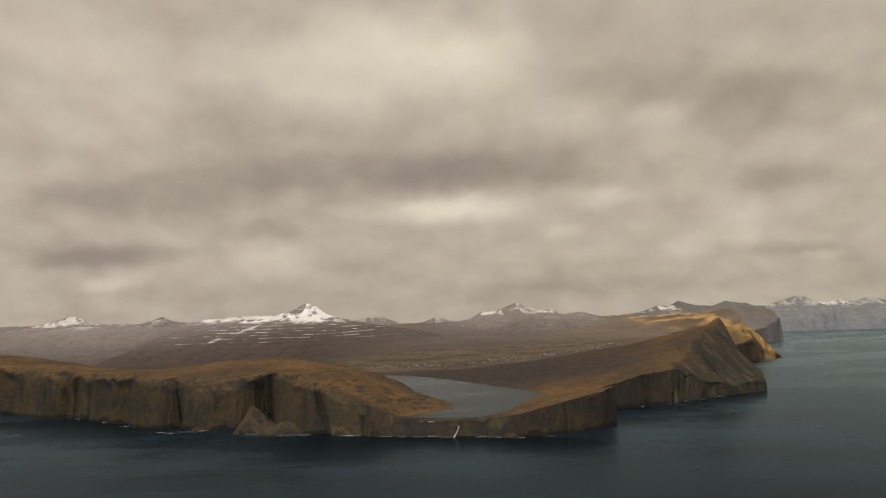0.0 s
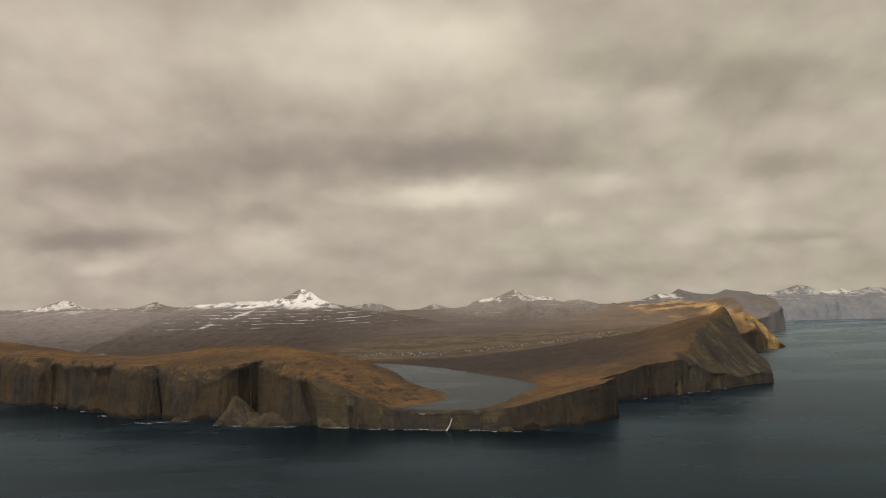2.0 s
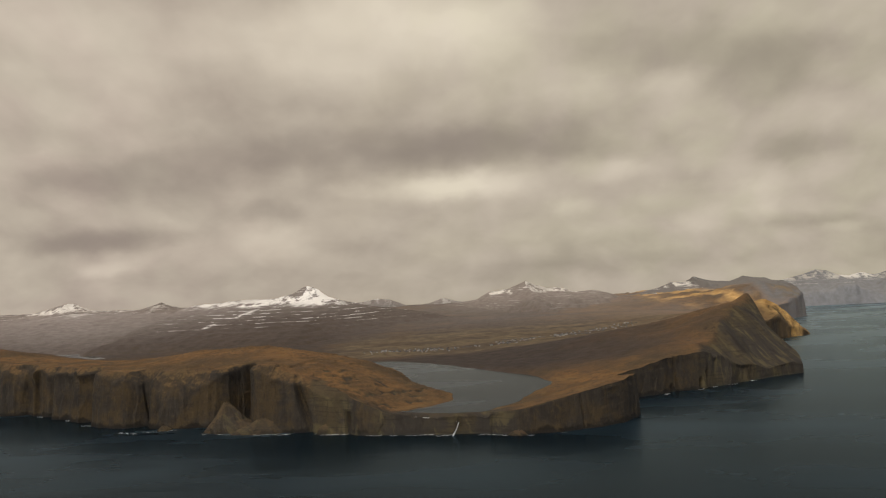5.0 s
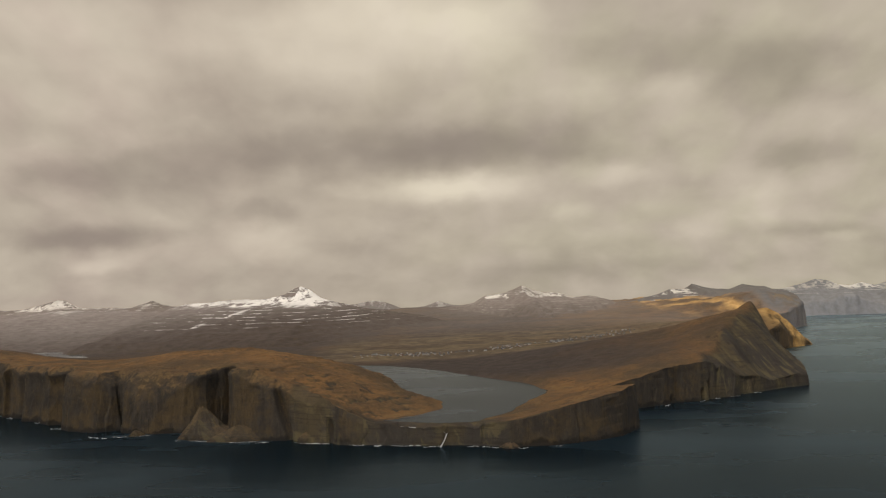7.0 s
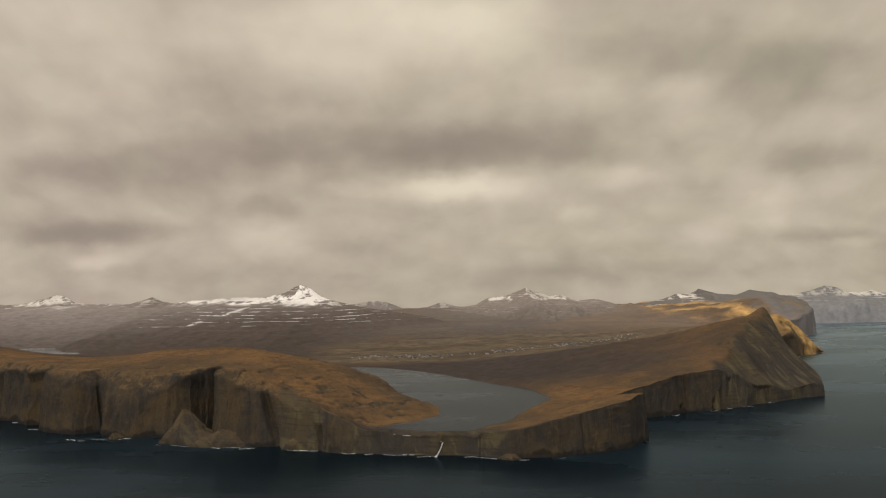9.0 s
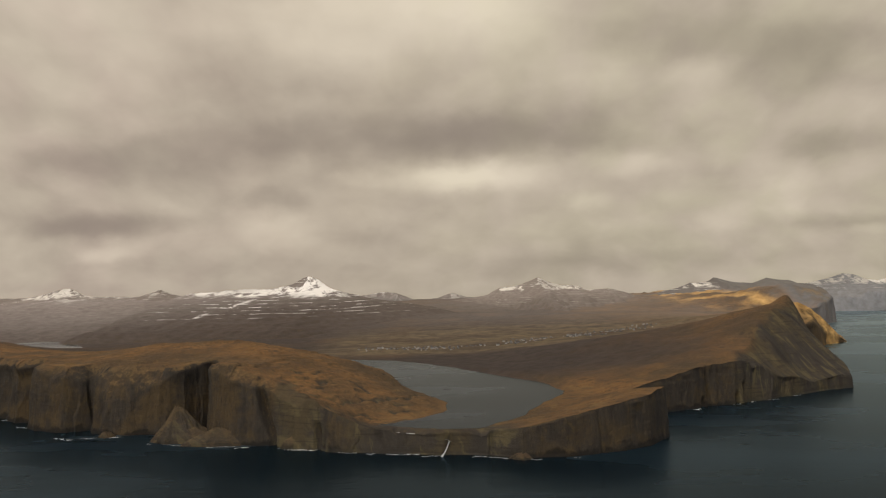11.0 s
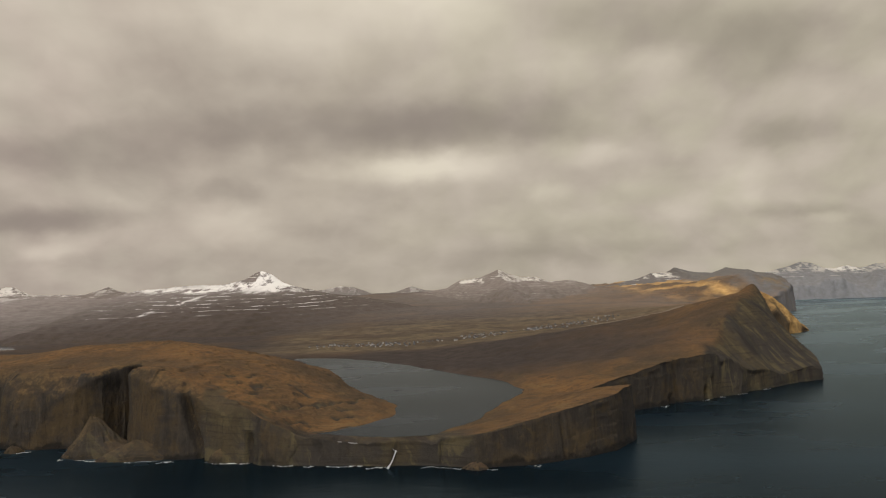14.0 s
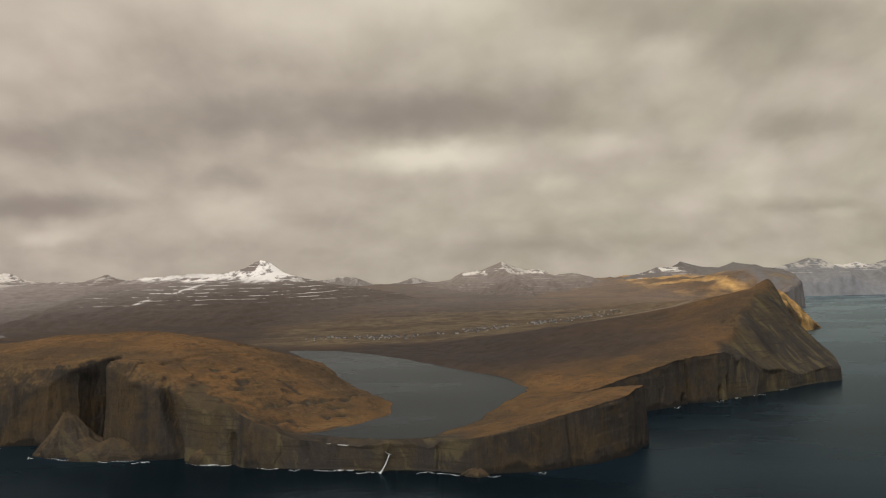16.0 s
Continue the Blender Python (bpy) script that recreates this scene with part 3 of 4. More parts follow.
def covers(ob, x, y, heath=1.0):
    set_attribute(ob, "heath", heath_cover(x, y) * heath)
    set_attribute(ob, "field", field_cover(x, y))
    set_attribute(ob, "bare", bare_cover(x, y))
    set_attribute(ob, "sun_gold", sun_cover(x, y))
    set_attribute(ob, "haze_tint", haze_cover(x, y, 60 + 0 * x) * (1 - 0.6 * smooth(900, 1200, x)))
    # the same painted blue haze on the far cape
    set_attribute(ob, "blue_haze", (1 - 1.2 * prow_light(x, y)) * 0.45 * smooth(1310, 1390, x + 60 * fbm(x / 80, y / 80, 3, 85)) * smooth(3300, 3450, y))


# ---- the land ----
def lip_share(x):
    """How far up the cliff its upright face reaches before the grass slope begins."""
    return (0.84 - 0.16 * smooth(-440, -410, x) * smooth(-333, -365, x) + 0.10 * smooth(-345, -325, x) - 0.14 * smooth(-262, -235, x) * smooth(-170, -200, x)
            - 0.16 * smooth(-200, -170, x) * smooth(-128, -150, x) + 0.10 * smooth(-150, -125, x) * smooth(-20, -50, x) + 0.12 * smooth(-40, 20, x) * smooth(900, 700, x) - 0.06 * smooth(450, 520, x) * smooth(900, 760, x) - 0.62 * smooth(980, 1030, x) * smooth(1190, 1140, x))


def batter(x):
    """How far the face leans back."""
    return 0.09 - 0.06 * smooth(-335, -320, x) * smooth(-272, -279, x) - 0.04 * smooth(0, 60, x) * smooth(900, 700, x)


def facets(v, step, seed, jump=0.35):
    """Flat panels along a wall: straight runs with abrupt breaks between them."""
    rnd = random.Random(seed)
    at, val, here = [], [], float(np.min(v)) - 2 * step
    a = rnd.uniform(-1, 1)
    while here < float(np.max(v)) + step:
        b = rnd.uniform(-1, 1)
        at += [here, here + step * rnd.uniform(0.5, 1.4)]
        val += [a, b]
        here = at[-1] + 1.2
        a = b + jump * rnd.uniform(-1.4, 1.4)
    return np.interp(v, at, val)


def cliff_strength(x):
    """How broken the face is: smooth slabs on the prow and the long wall, rough buttresses elsewhere."""
    return 1.0 - 0.62 * smooth(-10, 50, x) * smooth(520, 440, x) - 0.35 * smooth(-285, -275, x) * smooth(-190, -215, x)


def cliff_reach(x, top):
    f = lip_share(x)
    return batter(x) * top * f + (1 - f) * top * 0.75 + 1.5

def dense(a, b, step):
    return list(np.arange(a, b, step))


def walk_line(pts, step_near, step_far):
    out = []
    for (ax, ay), (bx, by) in zip(pts[:-1], pts[1:]):
        near = max(ay, by) < 2000 and min(ax, bx) > -1000
        n = max(1, int(math.hypot(bx - ax, by - ay) / (step_near if near else step_far)))
        for k in range(n):
            out.append((ax + (bx - ax) * k / n, ay + (by - ay) * k / n))
    return np.array(out + [tuple(pts[-1])])


def build_land():
    xs = np.array(dense(-2900, -960, 20) + dense(-960, -260, 4) + dense(-260, 32, 2) + dense(32, 780, 4) + dense(780, 2000, 12))
    ys = np.array(dense(1140, 1200, 4) + dense(1200, 1500, 2) + dense(1500, 1960, 4) + dense(1960, 2700, 9) + dense(2700, 4895, 18))
    gx, gy = np.meshgrid(xs, ys)
    z = ground_height(gx, gy) - 0.5
    sd = signed_distance(gx, gy, COAST)
    shore = walk_line([tuple(p) for p in COAST], 4.0, 12.0)
    cx = gx.copy()
    near = np.argwhere((sd > 0) & (sd < 70))
    for part_rows in np.array_split(near, 1 + len(near) // 2000):
        a, b = part_rows.T
        d2 = (gx[a, b][:, None] - shore[None, :, 0]) ** 2 + (gy[a, b][:, None] - shore[None, :, 1]) ** 2
        cx[a, b] = shore[np.argmin(d2, 1), 0]
    f = lip_share(cx)
    back = batter(cx) * z * f + (1 - f) * z * 0.75 + 7.5
    z = np.where(sd < back, -6.0, z)
    keep = (sd > 0) | (gy > 4800)
    idx = np.arange(gx.size).reshape(gx.shape)
    whole = keep[:-1, :-1] & keep[1:, :-1] & keep[:-1, 1:] & keep[1:, 1:]
    quads = np.stack([idx[:-1, :-1], idx[:-1, 1:], idx[1:, 1:], idx[1:, :-1]], -1)[whole]
    ob = mesh_object("ground", np.stack([gx.ravel(), gy.ravel(), z.ravel()], 1).tolist(), quads.tolist(), LAND)
    covers(ob, gx.ravel(), gy.ravel())
    ob.data.materials[0] = SNOWLAND
    return tagged(ob, "brown winter grassland and heath above the sea cliffs", "ground", kind="structure")


def build_cliff(name, pts, label):
    """A sea cliff as a strip: rows up the face, then over its lip on to the grass."""
    line = walk_line(pts, 1.7, 9.0)
    for _ in range(2):
        line[1:-1] = 0.25 * line[:-2] + 0.5 * line[1:-1] + 0.25 * line[2:]
    tan = np.gradient(line, axis=0)
    for _ in range(6):
        tan[1:-1] = 0.25 * tan[:-2] + 0.5 * tan[1:-1] + 0.25 * tan[2:]
    tan /= np.linalg.norm(tan, axis=1)[:, None] + 1e-9
    inland = np.stack([-tan[:, 1], tan[:, 0]], 1)
    s = np.concatenate([[0], np.cumsum(np.linalg.norm(np.diff(line, axis=0), axis=1))])
    top = ground_height(*(line + inland * 12).T)
    for _ in range(2):
        reach = cliff_reach(line[:, 0], top)
        top = ground_height(*(line + inland * reach[:, None]).T)
    calm = cliff_strength(line[:, 0])
    f = np.clip(lip_share(line[:, 0]) + 0.10 * calm ** 2 * fbm(s / 45, s * 0, 3, 37), 0.2, 0.985)
    reach = cliff_reach(line[:, 0], top)
    verts = []
    notch = np.zeros(len(s))
    levels = [-0.06] + list(np.linspace(0, 1, 52))
    for v in levels:
        z = v * top
        u = np.clip(v, 0, 1)
        steep = batter(line[:, 0]) * top * np.minimum(u, f)
        lean = steep + (reach - batter(line[:, 0]) * top * f) * np.clip((u - f) / (1 - f), 0, 1) ** 1.15
        body = smooth(0.0, 0.12, u) * smooth(1.0, 0.9, u)
        strong = np.clip(top / 55, 0.42, 1)
        least = 0.04 + 0.5 * smooth(-190, -172, line[:, 0]) * smooth(-110, -140, line[:, 0])
        rough = least + (1 - least) * smooth(f + 0.06, f - 0.22, u)
        drift = s + 5 * fbm(s / 90, z / 40, 2, 39)
        ribs = facets(drift + 0.05 * z, 40, 41) * 4.4 + facets(drift - 0.04 * z, 14, 47, 0.6) * 1.3 + facets(drift + 2 * fbm(s / 9, z / 9, 2, 45), 5.5, 49, 0.9) * 0.42
        ribs = ribs + fbm(s / 75, z / 200, 2, 43) * 7 * smooth(-430, -470, line[:, 0])
        ribs = ribs * calm
        flow = z / 12.0 + 0.5 * fbm(s / 80, s * 0, 3, 53)
        ledges = 0.55 * smooth(-0.2, 0.4, fbm(s / 30, z / 15, 3, 57)) * (flow - np.floor(flow) - smooth(0.78, 1.0, flow - np.floor(flow))) + fbm(s / 6, z / 20, 3, 59) * 0.5
        d = lean - (ribs + ledges * body) * strong * rough - 1.0 * smooth(0.10, 0.0, u)
        for cx, cy, deep, wide, slant, high in CLEFTS:
            s0 = s[np.argmin((line[:, 0] - cx) ** 2 + (line[:, 1] - cy) ** 2)]
            if (line[:, 0].min() <= cx <= line[:, 0].max()) and np.min((line[:, 0] - cx) ** 2 + (line[:, 1] - cy) ** 2) < 900:
                shape = np.exp(-(np.abs(s - s0 - slant * z + 2.0 * fbm(z / 45, z * 0, 2, 61)) / wide) ** 2.6)
                cut = deep * (0.6 + 0.4 * smooth(0.0, 0.3, u)) * shape * (1 - 0.55 * smooth(f - 0.3, 1.0, u)) * smooth(high + 9, high - 8, z)
                d = d + cut
                notch = notch + cut * (v > 0.999)
        d = d - (1 - rough) * smooth(1.0, 0.93, u) * (fbm(s / 22, z / 16, 4, 67) * 1.8 + 0.6)
        p = line + inland * d[:, None]
        z = np.where(v > 0.999, ground_height(p[:, 0], p[:, 1]), z)
        verts.append(np.column_stack([p, z]))
    for more in (1.5, 3, 5, 7, 9, 11, 13, 15, 17):
        p = line + inland * (reach + notch * max(0.0, 1 - more / 9) + more * (1 + 0.5 * smooth(55, 40, top)))[:, None]
        verts.append(np.column_stack([p, ground_height(p[:, 0], p[:, 1]) + 0.02 - 0.02 * more]))
    n, r = len(line), len(verts)
    v = np.concatenate(verts)
    idx = np.arange(n * r).reshape(r, n)
    quads = np.stack([idx[:-1, :-1], idx[:-1, 1:], idx[1:, 1:], idx[1:, :-1]], -1).reshape(-1, 4)
    ob = mesh_object(name, v.tolist(), quads.tolist(), LAND, None, False)
    lip = np.repeat(np.array(levels[1:] + [1.0] * 9)[:, None], n - 1, 1) > f[None, :-1] - 0.04
    ob.data.polygons.foreach_set("use_smooth", lip.ravel())
    covers(ob, v[:, 0], v[:, 1], 0.6)
    return tagged(ob, label, "cliff", kind="structure")


ground = build_land()
cliff_near = build_cliff("cliff_near", SHORE_WEST + SHORE_EAST + SHORE_FAR[:1], "dark basalt sea cliffs topped with brown winter grass")
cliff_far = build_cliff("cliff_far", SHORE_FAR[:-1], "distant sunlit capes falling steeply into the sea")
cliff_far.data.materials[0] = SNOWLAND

sea = mesh_object("sea", [(-7000, -1500, 0), (7000, -1500, 0), (7000, 4960, 0), (-7000, 4960, 0)], [(0, 1, 2, 3)], SEA)
tagged(sea, "dark grey-blue sea with faint wind streaks", "sea", kind="structure")


def build_lake(name, shore, level, label, mat):
    bm = bmesh.new()
    bm.faces.new([bm.verts.new((x, y, level)) for x, y in shore[::-1]])
    bmesh.ops.triangulate(bm, faces=bm.faces[:])
    me = bpy.data.meshes.new(name)
    bm.to_mesh(me)
    bm.free()
    me.materials.append(mat)
    return tagged(new(name, me), label, "lake", kind="structure")


lake = build_lake("lake", LAKE_SHORE, LAKE_LEVEL, "calm grey lake lying behind the cliff rim", LAKE)
far_lake = build_lake("water", FAR_LAKE, 25.0, "pale strip of distant water behind the headland", FAR_WATER)


def build_road(line, width):
    """A gravel road laid a hand above the ground it crosses."""
    pts = walk_line(line, 6.0, 6.0)
    tan = np.gradient(pts, axis=0)
    tan /= np.linalg.norm(tan, axis=1)[:, None]
    side = np.stack([-tan[:, 1], tan[:, 0]], 1) * width / 2
    rows = [np.column_stack([q, ground_height(q[:, 0], q[:, 1]) + lift]) for q, lift in ((pts - side * 1.3, -1.0), (pts - side, 0.35), (pts + side, 0.35), (pts + side * 1.3, -1.0))]
    n = len(pts)
    quads = [(r * n + k, r * n + k + 1, (r + 1) * n + k + 1, (r + 1) * n + k) for r in range(3) for k in range(n - 1)]
    ob = mesh_object("road", np.concatenate(rows).tolist(), quads, plain_material("pale_gravel", (0.22, 0.185, 0.14), 0.9, 0.3, 0.12))
    return tagged(ob, "pale gravel road leading away from the village", "road", kind="structure")


build_road([(470, 2398), (531, 2436), (576, 2470), (637, 2521), (711, 2547), (790, 2600)], 4.0)


# ---- mountains ----
def mountain(name, profile, y0, front, slope, label, seed=0, sea_cliff=0.0, snow=1.0, snow_end=9999, blue_haze=0.0, haze_tint=0.65, ravines=7.0, spur=(), west_snow=1.0, shoulder=165.0, snow_haze=0.0):
    """A mountain under a given crest line: ravines, benches, its edges sunk into the ground."""
    px, pz = np.array(profile, float).T
    xs = np.arange(px[0], px[-1], 6.0)
    ys = np.arange(y0 - front, min(y0 + 120, 4895), 6.0 if sea_cliff else 10.0)
    gx, gy = np.meshgrid(xs, ys)
    d = np.abs(gy - y0)
    wob = fbm(gx / 260, gy / 260, 3, seed) * 26
    crest = np.interp(gx + wob * smooth(0, 200, d), px, pz)
    ravine = np.abs(fbm(gx / 130, gy / 330, 4, seed + 5))
    low = np.minimum(crest, shoulder)
    z = low + (crest - low) * np.exp(-d / 75.0) - slope * d * (1.0 + 0.02 * ravines * (2 * ravine - 1)) - smooth(0, 260, d) * ravine * ravines + fbm(gx / 30, gy / 60, 3, seed + 9) * 1.6
    # even snow dusting; on the far summits it also paints in haze
    drift = np.full(gx.shape, snow_haze)
    for (ax, ay, az_), (bx, by, bz) in zip(spur[:-1], spur[1:]):
        u = np.clip(((gx - ax) * (bx - ax) + (gy - ay) * (by - ay)) / ((bx - ax) ** 2 + (by - ay) ** 2), 0, 1)
        off = np.hypot(gx - ax - u * (bx - ax), gy - ay - u * (by - ay))
        z = np.maximum(z, az_ + (bz - az_) * u - 0.22 * off + fbm(gx / 40, gy / 40, 3, seed + 21) * 1.5)
        drift = np.maximum(drift, np.exp(-(off / 12.0) ** 2))
    w = z / 13.6 + 0.15 * fbm(gx / 200, gy / 200, 2, seed + 13)
    z += smooth(60, 220, d) * 13.6 * 0.30 * (np.floor(w) + smooth(0.3, 0.7, w - np.floor(w)) - w)
    z = z - (z + 20) * smooth(min(260.0, 0.5 * front), 0.0, gy - ys[0]) * (sea_cliff == 0)
    if sea_cliff:
        z = z - (z + 12) * smooth(sea_cliff * (1 + 0.5 * fbm(gx / 60, gx * 0, 3, seed + 17)), 0, gy - ys[0])
    else:
        z = z - (z + 20) * smooth(70, 15, signed_distance(gx, gy, COAST))
    idx = np.arange(gx.size).reshape(gx.shape)
    quads = np.stack([idx[:-1, :-1], idx[:-1, 1:], idx[1:, 1:], idx[1:, :-1]], -1).reshape(-1, 4)
    ob = mesh_object(name, np.stack([gx.ravel(), gy.ravel(), z.ravel()], 1).tolist(), quads.tolist(), SNOWLAND)
    set_attribute(ob, "heath", np.full(gx.size, 0.92))
    set_attribute(ob, "snow", snow * smooth(snow_end + 30, snow_end, gx.ravel()) * (smooth(85, 125, z.ravel()) if sea_cliff else 1.0) * (west_snow + (1 - west_snow) * smooth(-1350, -1000, gx.ravel())))
    set_attribute(ob, "blue_haze", np.full(gx.size, blue_haze))
    set_attribute(ob, "haze_tint", np.clip(haze_tint * haze_cover(gx.ravel(), gy.ravel(), z.ravel()), 0, 1))
    set_attribute(ob, "drift", drift.ravel())
    set_attribute(ob, "bare", smooth(snow_end - 20, snow_end + 40, gx.ravel()))
    return tagged(ob, label, "mountain")


mountain("mountain", [(-3900, 150), (-2900, 150), (-2429, 150), (-2334, 172), (-2224, 202), (-2177, 195), (-2114, 156), (-1988, 149), (-1799, 147), (-1729, 165), (-1673, 184), (-1603, 152), (-1484, 140), (-1200, 90)],
         4700, 500, 0.15, "long snow-topped mountain range in low cloud", seed=3, haze_tint=1.1)
mountain("mountain", [(-3300, 120), (-2400, 130), (-1853, 136), (-1708, 149), (-1514, 144), (-1297, 134), (-1234, 129), (-1195, 150), (-1152, 164), (-1055, 168), (-934, 178), (-813, 177), (-765, 183), (-697, 197), (-656, 221), (-627, 231), (-583, 213),
                      (-535, 176), (-475, 158), (-402, 140), (-282, 117), (-186, 104), (-89, 88), (7, 63), (120, 50)],
         3700, 1250, 0.118, "sharp snow-capped peak above terraced brown slopes", seed=23, ravines=1.0, haze_tint=1.0, west_snow=0.5, spur=[(-740, 3640, 160), (-780, 3540, 146), (-888, 3000, 84)])
mountain("mountain", [(-860, 60), (-650, 110), (-585, 121), (-504, 133), (-408, 148), (-344, 141), (-280, 117), (-232, 95), (-40, 60)], 4790, 60, 0.8, "grey rounded summit far behind the slopes", seed=33, snow=0.8, blue_haze=0.9, haze_tint=1.6, snow_haze=0.35)
mountain("mountain", [(-400, 60), (-210, 98), (-104, 106), (-23, 134), (57, 112), (185, 99), (400, 60)], 4800, 70, 0.7, "faint snowy summit in the distance", seed=43, snow=0.8, blue_haze=0.9, haze_tint=1.6, snow_haze=0.6)
mountain("mountain", [(-300, 60), (-60, 90), (87, 107), (179, 121), (241, 157), (364, 174), (457, 213), (518, 184), (579, 168), (655, 167), (732, 139), (839, 144), (931, 124), (976, 105), (1068, 100), (1300, 70)],
         4600, 1300, 0.15, "brown mountain with a snow-dusted summit", seed=53, snow=0.9, haze_tint=1.25, shoulder=999)
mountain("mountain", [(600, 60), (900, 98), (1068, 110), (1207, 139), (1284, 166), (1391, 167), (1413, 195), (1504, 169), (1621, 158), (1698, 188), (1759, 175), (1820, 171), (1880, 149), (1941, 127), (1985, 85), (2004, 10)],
         4600, 850, 0.17, "flat-topped basalt mountain with steep seaward cliffs", seed=63, snow_end=1395, blue_haze=0.5, haze_tint=0.25, shoulder=999)
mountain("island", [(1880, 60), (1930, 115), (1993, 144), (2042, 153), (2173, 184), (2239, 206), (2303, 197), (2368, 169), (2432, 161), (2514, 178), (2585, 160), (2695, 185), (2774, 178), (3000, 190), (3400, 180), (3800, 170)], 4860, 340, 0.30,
         "snow-streaked island beyond the sound", seed=73, sea_cliff=40.0, blue_haze=1.0, haze_tint=0.1, shoulder=999)

# ---- the cloud bank behind everything ----
CLOUD = cloud_material()
deck = [(4935, -40), (4935, 300), (4935, 600)] + [(4935 - 1.2 * (z - 600), z) for z in np.linspace(700, 1850, 9)]
cv = [(x, y, z) for y, z in deck for x in np.linspace(-6500, 6500, 14)]
cf = [(r * 14 + c, r * 14 + c + 1, (r + 1) * 14 + c + 1, (r + 1) * 14 + c) for r in range(len(deck) - 1) for c in range(13)]
tagged(mesh_object("backdrop", cv, cf, CLOUD), "heavy warm-grey overcast cloud bank", "sky", kind="structure")


# ---- waterfall, stack, rocks, surf ----
WHITE_WATER = plain_material("white_water", (0.74, 0.75, 0.74), 0.6, 0.2, 0.9)


def ribbon(name, pts, widths, thick, mat, seed):
    """A closed band of water along a line of points, ragged at its edges."""
    pts = np.array(pts, float)
    n = 18
    u = np.linspace(0, len(pts) - 1, n)
    c = np.stack([np.interp(u, range(len(pts)), pts[:, k]) for k in range(3)], 1)
    w = np.interp(u, range(len(pts)), widths)
    verts, faces = [], []
    for k in range(n):
        t = c[min(k + 1, n - 1)] - c[max(k - 1, 0)]
        side = np.cross(t, (0.25, -0.85, 0.45))
        side /= np.linalg.norm(side) + 1e-9
        out = np.array((0.0, -0.8, 0.6)) * thick
        a = w[k] * (0.75 + 0.5 * abs(value_noise(np.array(k * 0.9), np.array(1.3), seed)))
        b = w[k] * (0.75 + 0.5 * abs(value_noise(np.array(k * 0.9), np.array(7.7), seed)))
        verts += [c[k] - side * a, c[k] - side * a * 0.4 + out, c[k] + side * b * 0.4 + out, c[k] + side * b]
    for k in range(n - 1):
        i = 4 * k
        faces += [(i + j, i + (j + 1) % 4, i + 4 + (j + 1) % 4, i + 4 + j) for j in range(4)]
    faces += [(0, 1, 2, 3), (4 * n - 1, 4 * n - 2, 4 * n - 3, 4 * n - 4)]
    return mesh_object(name, verts, faces, mat)


waterfall = tagged(new("waterfall"), "white waterfall dropping from the lake rim into the sea", "waterfall")
waterfall.location = (18, 1158, 0)
for nm, pts, widths, thick, seed in (("fall", [(26, 1163, 15), (25, 1161, 13), (23, 1160, 8), (20, 1159, 3), (18, 1158, 0.2)], [0.6, 0.5, 0.55, 0.7, 1.4], 0.5, 5),
                                     ("upper_pool", [(22, 1166.5, 17.4), (24.5, 1164.5, 16.2), (26.5, 1163.5, 15.6), (28, 1163, 15.0)], [0.06, 0.12, 0.2, 0.1], 0.15, 6),
                                     ("stream", [(-32, 1183, 22.2), (-18, 1179, 21.4), (0, 1175.5, 20.8), (13, 1172, 20.3)], [0.08, 0.3, 0.2, 0.3], 0.2, 7)):
    o = ribbon(nm, pts, widths, thick, WHITE_WATER, seed)
    o.parent = waterfall
    o.location = (-18, -1158, 0)


def rock(name, cx, cy, high, rx, ry, seed, label, apron=0.0, rings=34, around=84, sharp=1.3):
    """A crag standing in the water: a few flat flanks meeting in worn edges, a blunt top and broken ledges."""
    rnd = random.Random(seed)
    corners = [2 * math.pi * (k + rnd.uniform(-0.25, 0.25)) / 6 for k in range(6)]
    flanks = [(math.cos(c), math.sin(c), rnd.uniform(0.80, 1.0)) for c in corners]
    lean_x, lean_y = rnd.uniform(-0.12, 0.12), rnd.uniform(0.0, 0.15)
    verts, faces = [], []
    for r in range(rings + 1):
        v = r / rings
        for a in range(around):
            th = 2 * math.pi * a / around
            c, s = math.cos(th), math.sin(th)
            flat = min(reach / max(0.3, c * fx + s * fy) for fx, fy, reach in flanks)
            n1 = float(fbm(np.array(c * 1.6 + 9), np.array(s * 1.6 + v * 1.1), 3, seed))
            n2 = float(fbm(np.array(c * 4 + v * 1.5), np.array(s * 4 - v * 2.5), 3, seed + 3))
            step = 7 * v + 0.5 * n1
            k = (1 - 0.90 * v ** (sharp + 0.08)) * flat * (1 + 0.16 * n1 + 0.07 * n2) + 0.02 * (step - math.floor(step) - 0.5) * (1 - v)
            skew = apron * max(0.0, c) * max(0.0, 1 - v * 2.4) ** 1.5
            top = (high + 2) * v - 22 * max(0.0, v - 0.86) * max(0.0, 0.3 + n1)
            verts.append((cx + rx * (k * c + lean_x * v) + skew, cy + ry * (k * s + lean_y * v) - 0.25 * skew, -2 + top))
    for r in range(rings):
        for a in range(around):
            b = (a + 1) % around
            faces.append((r * around + a, r * around + b, (r + 1) * around + b, (r + 1) * around + a))
    faces.append(tuple(rings * around + a for a in range(around)))
    ob = mesh_object(name, verts, faces, LAND, None, False)
    set_attribute(ob, "heath", np.full(len(verts), 0.15))
    set_attribute(ob, "bare", np.full(len(verts), 0.55))
    return tagged(ob, label, "rock")


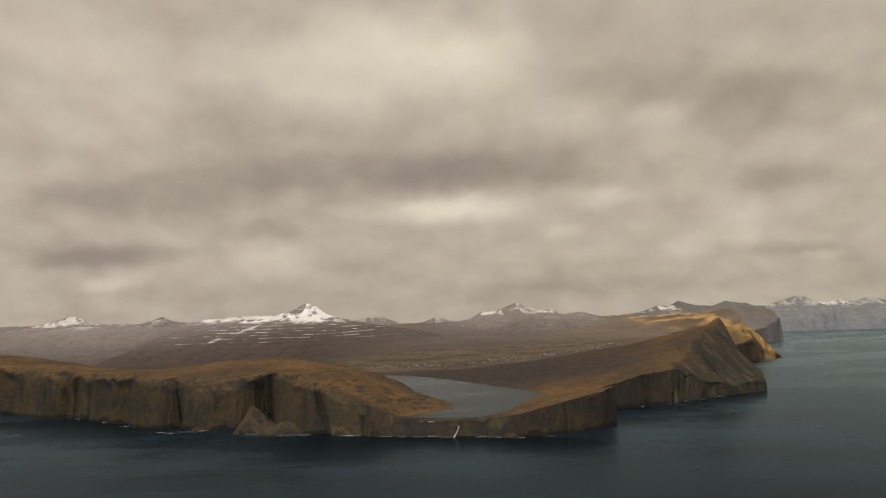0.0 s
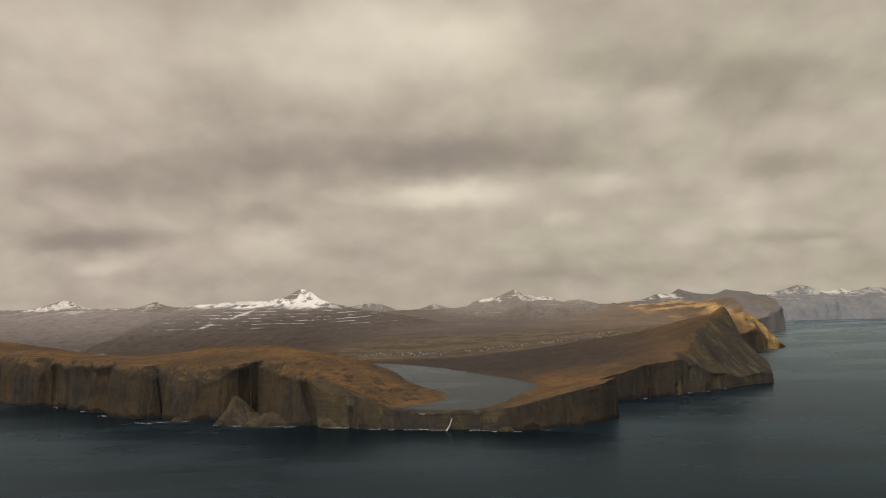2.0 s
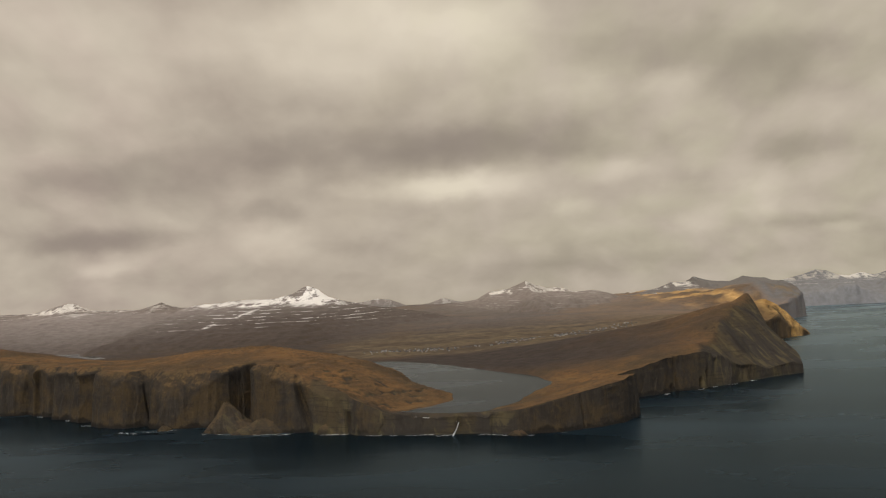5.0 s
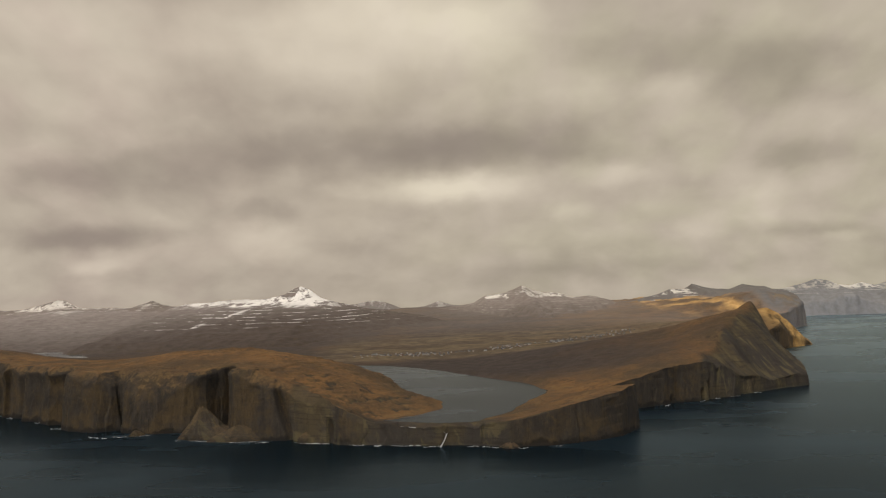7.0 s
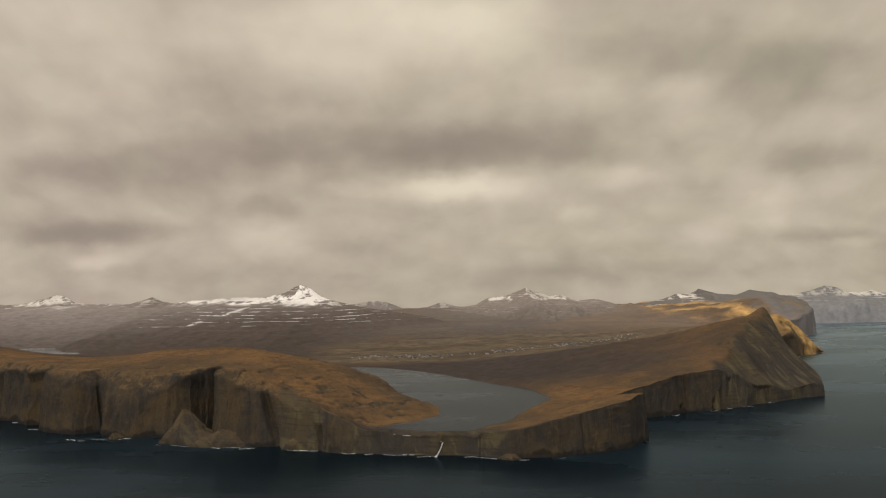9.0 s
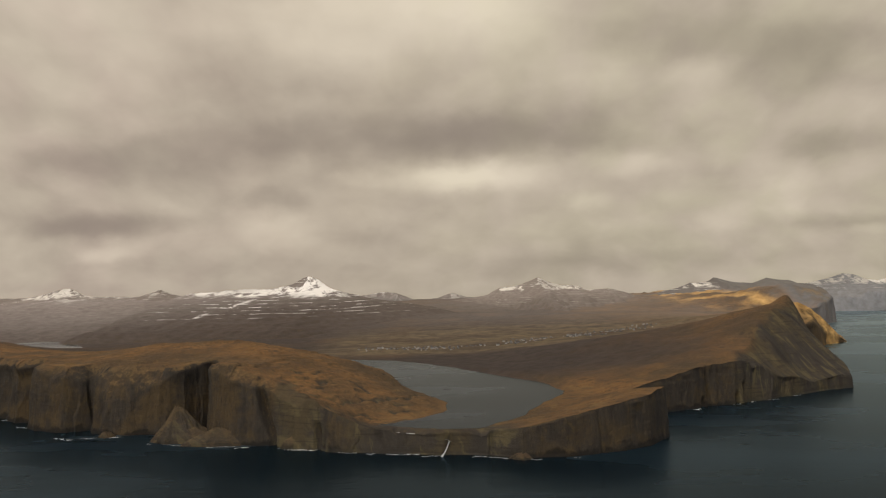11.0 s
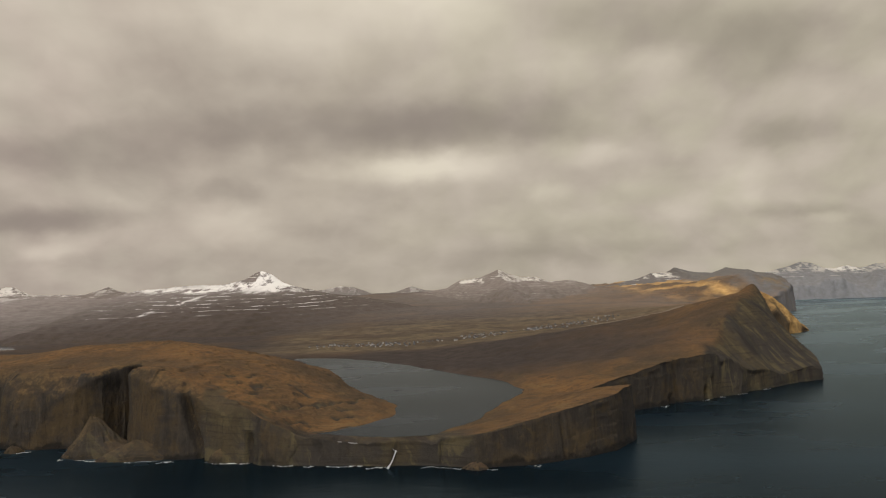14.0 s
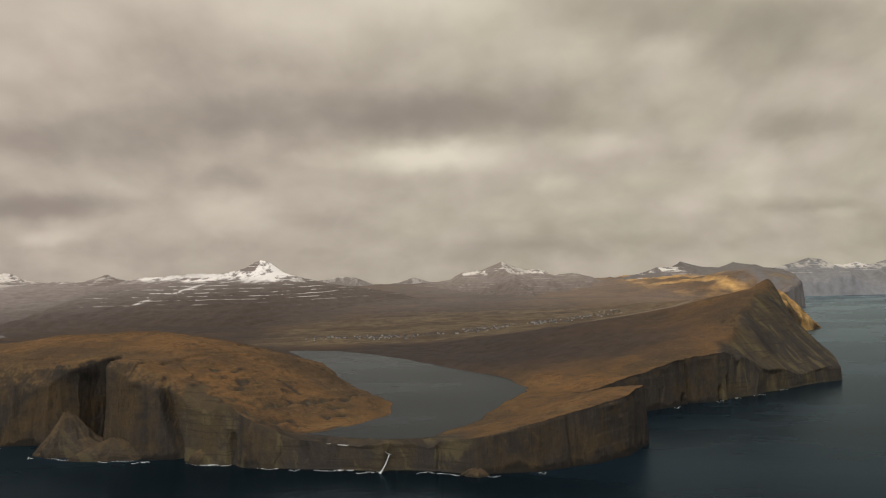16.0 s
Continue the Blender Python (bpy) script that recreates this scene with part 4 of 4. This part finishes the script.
rock("crag", -303, 1272, 41, 37, 27, 4, "pyramid-shaped grassy crag against the cliff foot", apron=46, sharp=1.0)
rock("crag", -246, 1240, 20, 44, 14, 31, "low rocky apron below the cliff", sharp=1.2)
rock("sea_rock", -150, 1213, 15, 17, 9, 9, "low dark rock at the cliff foot", sharp=2.2)
rock("sea_rock", -100, 1196, 9, 10, 7, 14, "low dark rock at the cliff foot", sharp=2.0)
rock("sea_rock", -405, 1296, 8, 12, 8, 19, "low dark rock at the cliff foot", sharp=1.8)
rock("sea_rock", 103, 1146, 7, 13, 7, 24, "low dark rock at the cliff foot", sharp=1.8)


def surf(cx, cy, length, wide, turn, seed):
    """A ragged patch of foam lying on the water."""
    rnd = random.Random(seed)
    n = max(8, int(length / 2.2))
    verts, faces = [], []
    for k in range(n + 1):
        u = k / n
        c = (u - 0.5) * length
        bow = 2.6 * math.sin(u * 5 + seed) + 1.2 * math.sin(u * 13 + 2 * seed) + rnd.uniform(-0.7, 0.7)
        w = 1.6 * wide * max(0.06, rnd.uniform(-0.25, 1.0)) * math.sin(math.pi * min(max(u, 0.04), 0.96)) ** 0.6
        lift = 0.25 * rnd.random()
        x0, y0 = math.cos(turn) * c - math.sin(turn) * bow, math.sin(turn) * c + math.cos(turn) * bow
        dx, dy = -math.sin(turn) * w, math.cos(turn) * w
        verts += [(cx + x0 - dx, cy + y0 - dy, 0.08), (cx + x0, cy + y0, lift + 0.15), (cx + x0 + dx, cy + y0 + dy, 0.08)]
    for k in range(n):
        i = 3 * k
        gone = rnd.random()
        if gone > 0.12:
            faces.append((i, i + 3, i + 4, i + 1))
        if gone < 0.80:
            faces.append((i + 1, i + 4, i + 5, i + 2))
    ob = mesh_object("surf", verts, faces, WHITE_WATER)
    return tagged(ob, "white foam of breaking waves at the cliff foot", "foam", group="surf along the cliffs", kind="stuff")


SURF = [(-455, 1286, 34, 1.6, -0.3), (-425, 1290, 22, 1.0, 0.0), (-395, 1294, 18, 0.8, 0.0), (-555, 1372, 24, 1.0, -0.6), (-610, 1432, 20, 0.9, -0.5), (-690, 1490, 20, 1.0, -0.6), (-800, 1545, 22, 1.0, -0.5),
        (-332, 1250, 10, 0.8, -0.4), (-290, 1240, 46, 1.3, -0.15), (-240, 1226, 34, 0.9, -0.1), (-212, 1220, 18, 1.3, 0.0), (-163, 1212, 12, 1.5, -0.5), (-140, 1203, 34, 1.7, 0.05),
        (-88, 1186, 24, 1.5, -0.1), (-60, 1178, 10, 0.8, 0), (-20, 1174, 46, 1.6, -0.12), (8, 1163, 22, 1.2, -0.15), (58, 1158, 16, 0.7, 0), (78, 1151, 20, 0.9, -0.1), (112, 1142, 20, 1.0, 0.0), (160, 1148, 8, 0.9, 0.2),
        (372, 1440, 16, 0.8, 0.4), (440, 1476, 14, 0.9, 0.3), (470, 1497, 10, 0.9, 0.4), (508, 1518, 20, 1.6, 0.5), (560, 1556, 14, 0.7, 0.6)]
for k, row in enumerate(SURF):
    surf(*row, seed=k + 1)

# ---- the villages behind the lake ----
WALLS = [plain_material("painted_" + c, v, 0.7, 0.12) for c, v in (("white", (0.34, 0.33, 0.31)), ("grey", (0.12, 0.12, 0.12)), ("red", (0.14, 0.06, 0.045)), ("black", (0.05, 0.05, 0.055)))]
ROOFS = [plain_material("roof_" + c, v, 0.6, 0.2) for c, v in (("dark", (0.07, 0.07, 0.075)), ("pale", (0.14, 0.14, 0.135)), ("turf", (0.12, 0.10, 0.045)))]


def house(wall_mat, roof_mat, label, long, deep, high):
    top = new("house")
    tagged(top, label, "house", group="houses of the village")
    h, w, e = high, deep / 2, long / 2
    ridge = high + deep * 0.42
    wv = [(-e, -w, -2), (e, -w, -2), (e, w, -2), (-e, w, -2), (-e, -w, h), (e, -w, h), (e, w, h), (-e, w, h), (-e, 0, ridge - 0.1), (e, 0, ridge - 0.1)]
    wf = [(0, 1, 5, 4), (2, 3, 7, 6), (1, 2, 6, 9, 5), (3, 0, 4, 8, 7), (3, 2, 1, 0)]
    mesh_object("wall", wv, wf, wall_mat, top, False)
    o, t = 0.5, 0.25
    rv = []
    for x in (-e - o, e + o):
        rv += [(x, -w - o, h - 0.4), (x, 0, ridge), (x, w + o, h - 0.4), (x, w + o, h - 0.4 + t), (x, 0, ridge + t), (x, -w - o, h - 0.4 + t)]
    rf = [(0, 1, 7, 6), (1, 2, 8, 7), (2, 3, 9, 8), (3, 4, 10, 9), (4, 5, 11, 10), (5, 0, 6, 11), (5, 4, 1, 0), (4, 3, 2, 1), (6, 7, 10, 11), (7, 8, 9, 10)]
    mesh_object("roof", rv, rf, roof_mat, top, False)
    return top


KINDS = [house(WALLS[0], ROOFS[0], "white-walled house with a dark gabled roof", 5.6, 4, 2.6), house(WALLS[0], ROOFS[1], "white house with a pale gabled roof", 6.8, 4.4, 2.6),
         house(WALLS[1], ROOFS[0], "grey house with a dark gabled roof", 5.2, 3.8, 2.4), house(WALLS[2], ROOFS[2], "red house with a turf roof", 5.2, 3.7, 2.3),
         house(WALLS[3], ROOFS[1], "black-tarred house with a pale roof", 5.6, 4, 2.5), house(WALLS[0], ROOFS[1], "long white shed with a pale roof", 12, 6, 3.2)]
spots, rnd = [], random.Random(12)
for _ in range(2400):
    if len(spots) >= 285:
        break
    if rnd.random() < 0.36:
        x, y = rnd.gauss(-55, 62), 2195 + rnd.gauss(0, 18)
    else:
        u = rnd.random() ** 1.1
        u = u * 0.28 if rnd.random() < 0.4 else 0.36 + 0.64 * u
        x, y = 150 + 460 * u + rnd.gauss(0, 10), 2265 + 400 * u + rnd.gauss(0, 27)
    if all((x - a) ** 2 + (y - b) ** 2 > 8 ** 2 for a, b in spots):
        spots.append((x, y))
heights = ground_height(np.array([q[0] for q in spots]), np.array([q[1] for q in spots]))
used = set()
for (x, y), z in zip(spots, heights):
    k = rnd.choices(range(6), (24, 14, 30, 8, 18, 4))[0]
    m = pose(x, y, float(z) - 0.4, 0, 0, rnd.choice((15, 100)) + rnd.uniform(-20, 20)) @ Matrix.Scale(0.8, 4)
    if k in used:
        copy_thing(KINDS[k], m)
    else:
        KINDS[k].matrix_basis = m
        used.add(k)
